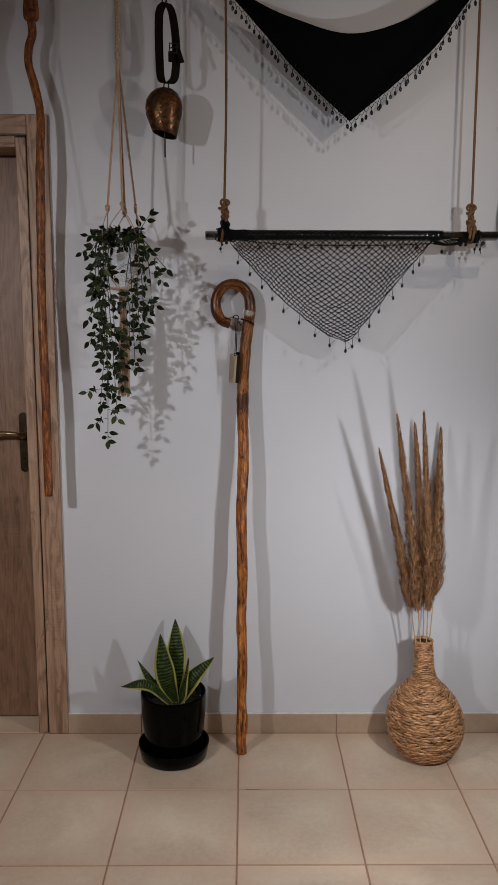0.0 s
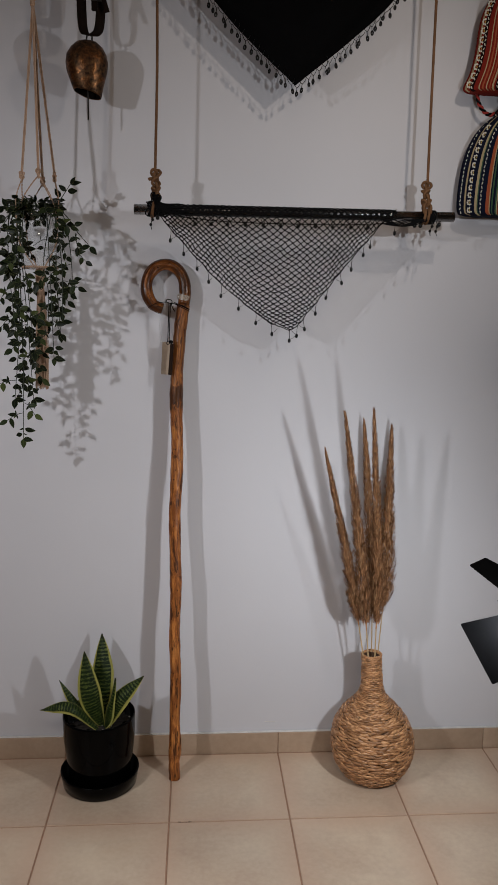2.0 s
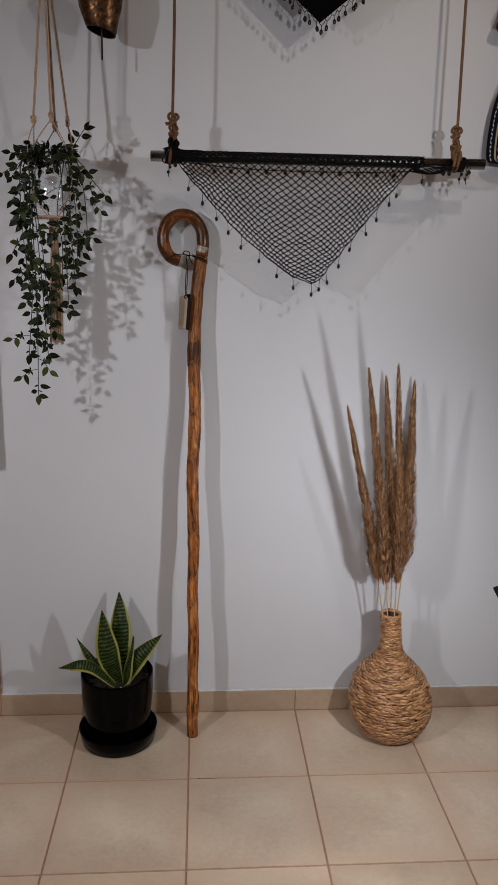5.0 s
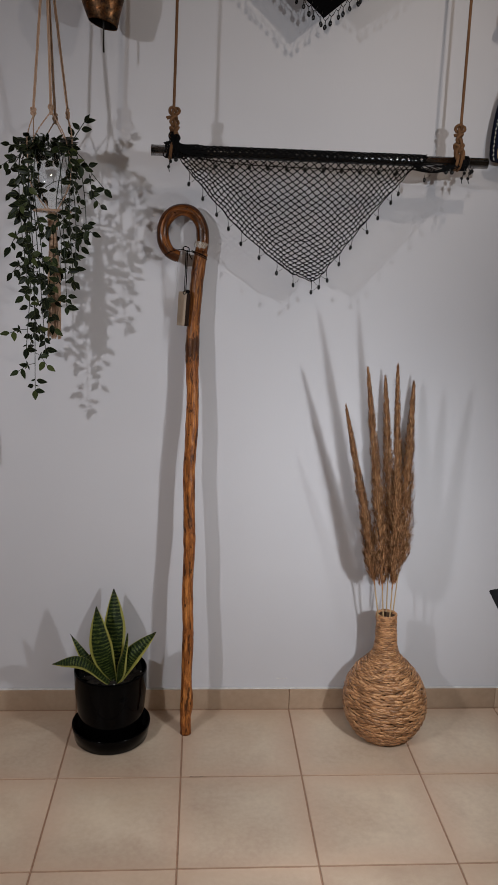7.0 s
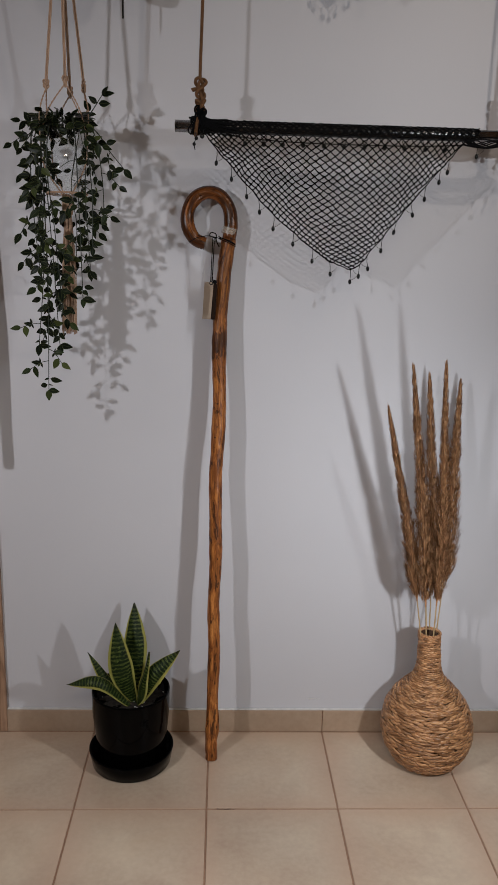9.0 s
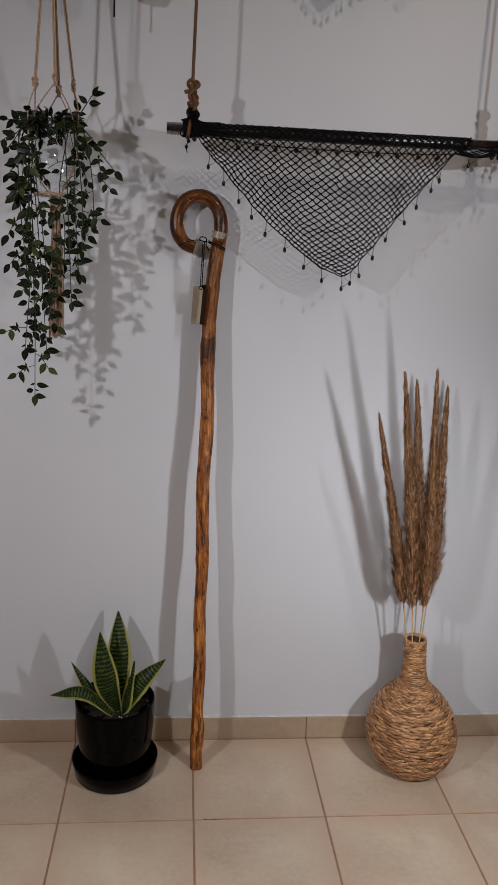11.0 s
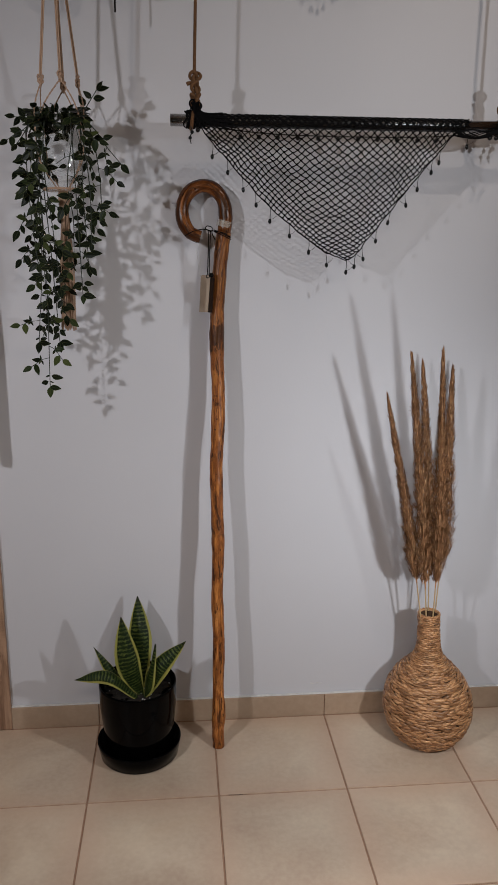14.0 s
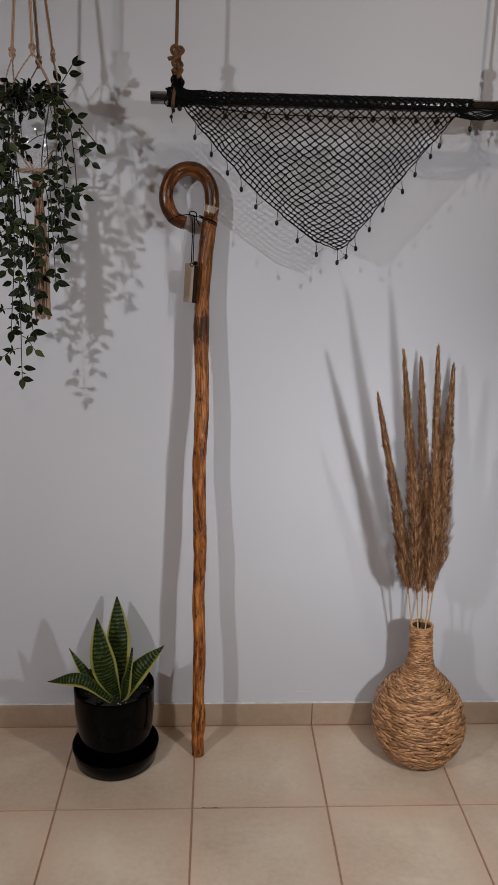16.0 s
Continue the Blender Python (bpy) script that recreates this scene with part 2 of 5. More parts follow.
def snake_leaf():
    m = Mat("snake_leaf", 0.48, spec=0.3)
    uv = m.node("ShaderNodeUVMap")
    sep = m.node("ShaderNodeSeparateXYZ")
    m.link(uv.outputs[0], sep.inputs[0])
    wob = m.noise(m.coords(scale=(60, 60, 16)), 1, 3)
    edge = m.math("ADD", m.math("ABSOLUTE", m.math("SUBTRACT", sep.outputs[0], 0.5)), m.math("MULTIPLY", m.math("SUBTRACT", wob, 0.5), 0.10))
    zig = m.node("ShaderNodeMapping")
    zig.inputs["Scale"].default_value = (9, 30, 1)
    m.link(uv.outputs[0], zig.inputs["Vector"])
    sway = m.math("MULTIPLY", m.noise(zig.outputs["Vector"], 1, 4, 0.7), 13.0)
    band = m.math("SINE", m.math("ADD", m.math("MULTIPLY", sep.outputs[1], 150.0), sway))
    blot = m.noise(m.coords(scale=(60, 60, 42)), 1, 4, 0.65)
    green = m.ramp(band, [(0.0, (0.010, 0.022, 0.005)), (0.45, (0.060, 0.098, 0.018)), (0.9, (0.165, 0.205, 0.050))])
    green = m.mix(m.ramp(blot, [(0.43, grey(0)), (0.62, grey(0.7))]), green, (0.016, 0.034, 0.008))
    c = m.mix(m.ramp(edge, [(0.375, grey(0)), (0.415, grey(1))]), green, (0.44, 0.41, 0.10))
    # the last of each leaf is dry and dark
    m.colour(m.mix(m.ramp(sep.outputs[1], [(0.90, grey(0)), (0.99, grey(0.85))]), c, (0.030, 0.026, 0.012)))
    return m.bump(blot, 0.12, 0.001).m


def striped(name, stops, weave=900):
    """Woven cloth with stripes across the u of its UV map."""
    m = Mat(name, 0.9, spec=0.1)
    uv = m.node("ShaderNodeUVMap")
    sep = m.node("ShaderNodeSeparateXYZ")
    m.link(uv.outputs[0], sep.inputs[0])
    c = m.ramp(sep.outputs[0], stops, "CONSTANT")
    n = m.noise(m.coords(scale=(1, 1, 1)), weave, 2)
    m.colour(m.mix(0.35, c, m.ramp(n, [(0.3, grey(0.02)), (0.7, grey(0.45))]), "OVERLAY"))
    return m.bump(n, 0.35, 0.001).m


WALL = wall_paint()
# Unseen walls: dim room light put into a darker colour, for less bounce
FAR_WALL = plain("dimmed_wall_paint", (0.16, 0.14, 0.12), 0.8, vary=0.05, scale=2)
CEIL = plain("ceiling_paint", (0.78, 0.77, 0.75), 0.8, vary=0.03, scale=3)
TILE = tile("floor_tile", (0.64, 0.52, 0.395), (0.47, 0.345, 0.255), side=0.3425)
SKIRT = tile("skirting_tile", (0.47, 0.345, 0.25), (0.35, 0.245, 0.17), 0.4)
GROUT = plain("grout", (0.34, 0.205, 0.135), 0.9, vary=0.2, scale=150)
OAK = grained("oak_veneer", (0.43, 0.268, 0.175), (0.30, 0.172, 0.106), (0.135, 0.067, 0.038))
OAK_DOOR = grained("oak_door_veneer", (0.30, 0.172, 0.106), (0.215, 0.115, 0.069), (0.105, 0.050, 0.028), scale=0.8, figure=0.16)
CAULK = plain("white_sealant", (0.62, 0.60, 0.58), 0.6)
GAP = plain("dark_gap", (0.02, 0.014, 0.01), 0.9)
BRASS = plain("aged_brass", (0.26, 0.17, 0.085), 0.32, 1.0, 0.25, 40)
DARK_BRASS = plain("tarnished_brass", (0.045, 0.030, 0.018), 0.42, 0.9, 0.35, 40)
STAFF_WOOD = stick_wood("varnished_staff", (0.63, 0.250, 0.066), (0.25, 0.074, 0.016), (0.026, 0.007, 0.002), 0.38, 0.85, ((1.18, 0.045, 0.8), (1.34, 0.13, 0.5)))
STICK_WOOD = stick_wood("varnished_stick", (0.44, 0.155, 0.042), (0.17, 0.047, 0.012), (0.028, 0.008, 0.003), 0.42, 0.5, coarse=1.3, short=2.0)
CROOK_WOOD = stick_wood("varnished_crook", (0.33, 0.112, 0.027), (0.105, 0.031, 0.008), (0.012, 0.004, 0.0015), 0.20, 0.72, coarse=1.5)
JUTE = fibre("jute_rope", (0.235, 0.118, 0.056), (0.06, 0.026, 0.011))
COTTON = fibre("cotton_cord", (0.56, 0.380, 0.270), (0.33, 0.210, 0.142))
STRAW = straw()
# Near-black brown: shade in the weave's gaps, put into colour
STRAW_SHADE = plain("vase_gap_shade", (0.045, 0.02, 0.008), 0.9)
PLUME = plume()
CANE = plain("pampas_cane", (0.42, 0.29, 0.15), 0.6)
BLACK_CLOTH = plain("black_cloth", (0.0018, 0.0018, 0.0021), 0.95, vary=0.3, scale=500, bump=0.2, spec=0.06)
BLACK_BEAD = plain("black_bead", (0.003, 0.003, 0.0035), 0.3, spec=0.3)
# Black gloss that paints the steel rod mirroring a dark room
ROD_DARK = plain("dark_rod_reflection", (0.005, 0.0045, 0.004), 0.22, vary=0.4, scale=220, bump=0.3, spec=0.5)
BLACK_CORD = plain("black_cord", (0.003, 0.003, 0.0035), 0.8, scale=300, spec=0.1)
POT = plain("black_glazed_pot", (0.0010, 0.0010, 0.0011), 0.09, vary=0.2, scale=12, bump=0.012, spec=0.07)
SOIL = plain("potting_soil", (0.012, 0.008, 0.005), 0.95, vary=0.7, scale=120, bump=0.6)
STEEL = plain("brushed_steel", (0.45, 0.44, 0.43), 0.22, 1.0, 0.2, 30)
BELL_METAL = bell_metal()
LEATHER = plain("dark_leather", (0.0075, 0.0036, 0.0022), 0.6, vary=0.45, scale=50, bump=0.2, spec=0.06)
# Dirty bell interior, its hollow's shade painted into the near-black colour
BELL_SHADE = plain("shaded_dirty_metal", (0.006, 0.004, 0.003), 0.85, vary=0.4, scale=90, spec=0.1)
IRON = plain("dark_iron", (0.03, 0.027, 0.025), 0.5, 0.8, 0.3, 60)
STEM = plain("vine_stem", (0.012, 0.018, 0.009), 0.6)
IVY, SNAKE, GLASS = ivy_leaf(), snake_leaf(), glass()
# Cream card, darkened to hold the staff's shade in its colour
CARD = plain("shaded_cream_card", (0.31, 0.235, 0.175), 0.8)
DARKWOOD = plain("dark_wood", (0.014, 0.006, 0.003), 0.8, spec=0.15, vary=0.4)
TAPE = Mat("clear_tape", 0.25)
TAPE.b.inputs["Alpha"].default_value = 0.35
TAPE = TAPE.colour((0.7, 0.62, 0.52)).m
THREAD = plain("pale_thread", (0.55, 0.55, 0.55), 0.6)
BLACK_METAL = plain("black_painted_metal", (0.004, 0.004, 0.0045), 0.62, vary=0.15, spec=0.04)
WHITE_STITCH = plain("white_stitching", (0.62, 0.58, 0.5), 0.9)
YELLOW_STITCH = plain("yellow_stitching", (0.5, 0.33, 0.06), 0.9)
RED_CORD = plain("red_cord", (0.30, 0.02, 0.014), 0.85)


# ---------------------------------------------------------------- mesh helpers
def finish(name, bm, mat, smooth=True):
    me = bpy.data.meshes.new(name)
    bm.normal_update()
    bm.to_mesh(me)
    bm.free()
    for m in (mat if isinstance(mat, (list, tuple)) else [mat]):
        me.materials.append(m)
    if smooth:
        me.polygons.foreach_set("use_smooth", [True] * len(me.polygons))
    return me


def part(name, bm, mat, parent=None, label="", smooth=True):
    ob = new(name, finish(name, bm, mat, smooth))
    if parent:
        ob.parent = parent
        ob.matrix_parent_inverse = parent.matrix_world.inverted()
    return tagged(ob, label)


def empty(name, at, label, category, group="", kind=""):
    ob = new(name)
    ob.empty_display_size = 0.05
    ob.matrix_world = Matrix.Translation(at)
    return tagged(ob, label, category, group, kind)


def add_box(bm, lo, hi, bevel=0.0, m=None):
    lo, hi = Vector(lo), Vector(hi)
    g = bmesh.ops.create_cube(bm, size=1.0)["verts"]
    for v in g:
        v.co = Vector((lo[i] + (v.co[i] + 0.5) * (hi[i] - lo[i]) for i in range(3)))
    if bevel:
        e = list({e for v in g for e in v.link_edges})
        r = bmesh.ops.bevel(bm, geom=e, offset=bevel, segments=2, affect="EDGES", profile=0.5)
        g = list({v for f in r["faces"] for v in f.verts} | {v for v in g if v.is_valid})
    if m:
        bmesh.ops.transform(bm, matrix=m, verts=[v for v in g if v.is_valid])


def box(lo, hi, bevel=0.0, m=None):
    bm = bmesh.new()
    add_box(bm, lo, hi, bevel, m)
    return bm


def spline(points, n):
    """n + 1 points on a smooth curve through the given ones."""
    p = [Vector(q) for q in points]
    if len(p) == 2:
        return [p[0].lerp(p[1], i / n) for i in range(n + 1)]
    p = [2 * p[0] - p[1], *p, 2 * p[-1] - p[-2]]
    out = []
    for i in range(n + 1):
        f = i / n * (len(p) - 3)
        k = min(int(f), len(p) - 4)
        t = f - k
        a, b, c, d = p[k : k + 4]
        out.append(0.5 * ((2 * b) + (c - a) * t + (2 * a - 5 * b + 4 * c - d) * t * t + (3 * b - a - 3 * c + d) * t ** 3))
    return out


def add_tube(bm, pts, radius, sides=8, caps=True, flat=1.0, closed=False):
    """A tube along pts. radius: a number, or one for each point."""
    n = len(pts)
    rad = radius if isinstance(radius, (list, tuple)) else [radius] * n
    rings, up = [], None
    for i, p in enumerate(pts):
        if closed:
            t = (pts[(i + 1) % n] - pts[i - 1]).normalized()
        else:
            t = (pts[min(i + 1, n - 1)] - pts[max(i - 1, 0)]).normalized()
        if up is None:
            up = Vector((0, -1, 0)) if abs(t.y) < 0.9 else Vector((1, 0, 0))
        up = up - t * up.dot(t)
        if up.length < 1e-6:
            up = t.orthogonal()
        up.normalize()
        side = t.cross(up)
        rings.append([bm.verts.new(p + rad[i] * (math.cos(a) * side + math.sin(a) * up * flat)) for a in (2 * math.pi * k / sides for k in range(sides))])
    for i in range(n if closed else n - 1):
        a, b = rings[i], rings[(i + 1) % n]
        for k in range(sides):
            bm.faces.new((a[k], a[(k + 1) % sides], b[(k + 1) % sides], b[k]))
    if caps and not closed and sides > 2:
        bm.faces.new(list(reversed(rings[0])))
        bm.faces.new(rings[-1])
    return rings


def tube(pts, radius, sides=8, **k):
    bm = bmesh.new()
    add_tube(bm, pts, radius, sides, **k)
    return bm


def wooden_tube(pts, radius, sides=20):
    """A tube that remembers its own length and roundness, for the wood's grain."""
    bm = bmesh.new()
    lay = bm.verts.layers.float_vector.new("grain")
    z0, run = pts[0].z, 0.0
    rings = add_tube(bm, pts, radius, sides)
    for i, ring in enumerate(rings):
        run += (pts[i] - pts[i - 1]).length if i else 0.0
        for k, v in enumerate(ring):
            a = 2 * math.pi * k / sides
            v[lay] = (0.017 * math.cos(a), 0.017 * math.sin(a), z0 + run)
    return bm


def lathe(profile, sides=64, centre=(0, 0, 0), lean=(0, 0), bm=None):
    """A turned shape from (radius, height) pairs. lean: shift of the axis per metre of height."""
    bm = bm or bmesh.new()
    c = Vector(centre)
    rings = []
    for r, z in profile:
        if r < 1e-6:
            rings.append([bm.verts.new(c + Vector((lean[0] * z, lean[1] * z, z)))])
        else:
            rings.append([bm.verts.new(c + Vector((r * math.cos(a) + lean[0] * z, r * math.sin(a) + lean[1] * z, z))) for a in (2 * math.pi * k / sides for k in range(sides))])
    for a, b in zip(rings, rings[1:]):
        for k in range(sides):
            q = [a[k % len(a)], a[(k + 1) % len(a)], b[(k + 1) % len(b)], b[k % len(b)]]
            q = [v for i, v in enumerate(q) if v not in q[:i]]
            if len(q) > 2:
                bm.faces.new(q)
    return bm


def add_rope(bm, pts, radius, strands=3, pitch=0.02, sides=6):
    """A laid rope: strands wound round the line."""
    length = sum((b - a).length for a, b in zip(pts, pts[1:]))
    n = max(8, int(length / pitch * 8))
    line = spline(pts, n)
    up = None
    for s in range(strands):
        out = []
        up = None
        for i, p in enumerate(line):
            t = (line[min(i + 1, n)] - line[max(i - 1, 0)]).normalized()
            up = (Vector((0, -1, 0)) if abs(t.y) < 0.9 else Vector((1, 0, 0))) if up is None else up
            up = (up - t * up.dot(t)).normalized()
            a = 2 * math.pi * (i / n * length / pitch + s / strands)
            out.append(p + radius * 0.5 * (math.cos(a) * t.cross(up) + math.sin(a) * up))
        add_tube(bm, out, radius * 0.56, sides)


def rope(pts, radius, **k):
    bm = bmesh.new()
    add_rope(bm, pts, radius, **k)
    return bm


def add_ball(bm, at, r, squash=(1, 1, 1), seg=8):
    bmesh.ops.create_uvsphere(bm, u_segments=seg, v_segments=max(4, seg * 3 // 4), radius=r, matrix=Matrix.Translation(at) @ Matrix.Diagonal((*squash, 1)))


def knot_curve(at, size, n=60, turn=0.0, tall=1.6):
    """An overhand knot (a trefoil), stretched upright."""
    out = []
    for i in range(n):
        t = 2 * math.pi * i / n
        x, y, z = math.sin(t) + 2 * math.sin(2 * t), math.cos(t) - 2 * math.cos(2 * t), -math.sin(3 * t)
        v = Vector((x, z * 1.3, y * tall)) * (size / 3)
        out.append(Vector(at) + Matrix.Rotation(turn, 3, "Z") @ v)
    return out


# ---------------------------------------------------------------- the room
def build_room():
    X0, X1, Y1, TOP = -2.4, 2.4, -6.5, 2.62
    dx0, dx1, dz = -1.60, -0.70, 1.985          # the door's opening
    bm = bmesh.new()
    add_box(bm, (dx1, 0, 0), (X1, 0.16, TOP))
    add_box(bm, (X0, 0, 0), (dx0, 0.16, TOP))
    add_box(bm, (dx0, 0, dz), (dx1, 0.16, TOP))
    tagged(part("wall_north", bm, WALL, smooth=False), "white painted plaster wall with hanging crafts", "wall", kind="structure")
    # Out-of-view walls, coloured dark so glossy things mirror a dim room
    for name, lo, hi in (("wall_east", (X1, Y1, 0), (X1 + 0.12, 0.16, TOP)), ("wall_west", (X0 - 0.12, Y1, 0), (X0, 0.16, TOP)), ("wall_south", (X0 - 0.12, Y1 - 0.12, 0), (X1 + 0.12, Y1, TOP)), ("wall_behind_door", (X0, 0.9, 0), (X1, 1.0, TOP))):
        tagged(part(name, box(lo, hi), FAR_WALL, smooth=False), "plain unseen wall, colour darkened to dim the room", "wall", kind="structure")
    tagged(part("ceiling", box((X0 - 0.12, Y1 - 0.12, TOP), (X1 + 0.12, 1.0, TOP + 0.1)), CEIL, smooth=False), "plain white painted ceiling", "ceiling", kind="structure")
    floor = tagged(part("floor", box((X0 - 0.12, Y1 - 0.12, -0.12), (X1 + 0.12, 1.0, -0.003)), GROUT, smooth=False), "beige ceramic tile floor with brown grout lines", "floor", kind="structure")

    # skirting of cut tiles
    base = tagged(new("baseboard"), "low skirting of beige ceramic tiles", "skirting", kind="structure")
    me = finish("skirting_tile", box((0, -0.011, 0), (0.3405, 0.0, 0.07), 0.0015), SKIRT, False)
    short = finish("skirting_tile", box((0, -0.011, 0), (0.256, 0.0, 0.07), 0.0015), SKIRT, False)
    for k in range(-2, 7):
        ob = new("skirting_tile", short if k == -2 else me)
        ob.location = (-0.6 if k == -2 else 0.3425 * k + 0.001, -0.0005, 0.0005)
        ob.parent = base
    part("joint_filler", box((-0.6, -0.0075, 0.0), (2.39, -0.0002, 0.0675)), GROUT, base, smooth=False)
    part("joint_filler", box((-0.6, -0.0145, -0.004), (2.39, -0.0112, 0.0007)), GROUT, base, smooth=False)
    part("caulk", box((-0.6, -0.0085, 0.0704), (2.39, -0.0003, 0.0735), 0.001), CAULK, base, "thin white sealant line", smooth=False)
    return floor


def lock_plate():
    """A narrow plate with rounded ends and two screw heads."""
    bm = bmesh.new()
    x, r, z0, z1 = -0.75, 0.0135, 0.9295, 1.1105
    out = [(x + r * math.cos(a), z1 + r * math.sin(a)) for a in (math.pi * k / 12 for k in range(13))]
    out += [(x - r * math.cos(a), z0 - r * math.sin(a)) for a in (math.pi * k / 12 for k in range(13))]
    front = [bm.verts.new((p, 0.1045, q)) for p, q in out]
    rim = [bm.verts.new((x + (p - x) * 1.06, 0.106, z0 + (q - z0))) for p, q in out]
    back = [bm.verts.new((x + (p - x) * 1.06, 0.112, q)) for p, q in out]
    bm.faces.new(front)
    n = len(out)
    for a, b in ((front, rim), (rim, back)):
        for k in range(n):
            bm.faces.new((a[k], b[k], b[(k + 1) % n], a[(k + 1) % n]))
    bmesh.ops.recalc_face_normals(bm, faces=bm.faces[:])
    for z in (1.113, 0.927):
        add_tube(bm, [Vector((x, 0.106, z)), Vector((x, 0.103, z))], 0.0038, 12)
    return bm


def build_door():
    zt, y = 2.080, -0.014
    fr = empty("door_frame", (-0.65, 0, 0), "oak-veneered door casing around the recessed door", "door frame", kind="structure")
    part("casing", box((-0.668, y, 0.0), (-0.600, 0.0, zt), 0.003), OAK, fr, smooth=False)
    part("casing", box((-1.70, y, 0.0), (-1.632, 0.0, zt), 0.003), OAK, fr, smooth=False)
    head = part("casing", box((-0.03, y, -0.482), (0.03, 0.0, 0.482), 0.003), OAK, fr, smooth=False)
    head.matrix_world = Matrix.Translation((-1.15, 0, zt - 0.03)) @ Matrix.Rotation(math.pi / 2, 4, "Y")
    part("shadow_gap", box((-0.674, -0.002, 0.0), (-0.6665, 0.004, 2.018)), GAP, fr, smooth=False)
    part("shadow_gap", box((-1.63, -0.003, 2.0105), (-0.67, 0.003, 2.0185)), GAP, fr, smooth=False)
    part("jamb", box((-0.706, -0.007, 0.0), (-0.6725, 0.155, 2.012), 0.003), OAK, fr, smooth=False)
    part("jamb", box((-1.6275, -0.007, 0.0), (-1.594, 0.155, 2.012), 0.003), OAK, fr, smooth=False)
    lintel = part("jamb", box((-0.017, -0.0065, -0.443), (0.017, 0.155, 0.443), 0.003), OAK, fr, smooth=False)
    lintel.matrix_world = Matrix.Translation((-1.15, 0, 1.999)) @ Matrix.Rotation(math.pi / 2, 4, "Y")
    part("door_stop", box((-0.722, 0.153, 0.0), (-0.7065, 0.17, 1.978), 0.002), OAK, fr, smooth=False)

    d = empty("door_1", (-1.15, 0.13, 0), "closed dark oak-veneered interior door with brass lever", "door", kind="structure")
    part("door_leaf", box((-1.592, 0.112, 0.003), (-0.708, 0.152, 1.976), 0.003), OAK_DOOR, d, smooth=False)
    plate = part("lock_plate", lock_plate(), DARK_BRASS, d, "narrow aged brass lock plate", smooth=False)
    part("keyhole", tube([Vector((-0.75, 0.1045, 0.965)), Vector((-0.75, 0.1025, 0.965))], 0.005, 12), IRON, plate)
    bm = bmesh.new()
    add_tube(bm, [Vector((-0.75, 0.104, 1.045)), Vector((-0.75, 0.085, 1.045))], 0.012, 16)
    pts = spline([(-0.75, 0.088, 1.050), (-0.752, 0.062, 1.052), (-0.775, 0.055, 1.057), (-0.82, 0.056, 1.058), (-0.865, 0.06, 1.050)], 24)
    add_tube(bm, pts, [0.0062 + 0.0015 * math.sin(i / 24 * math.pi) for i in range(25)], 12)
    part("door_handle", bm, BRASS, d, "curved brass lever handle")


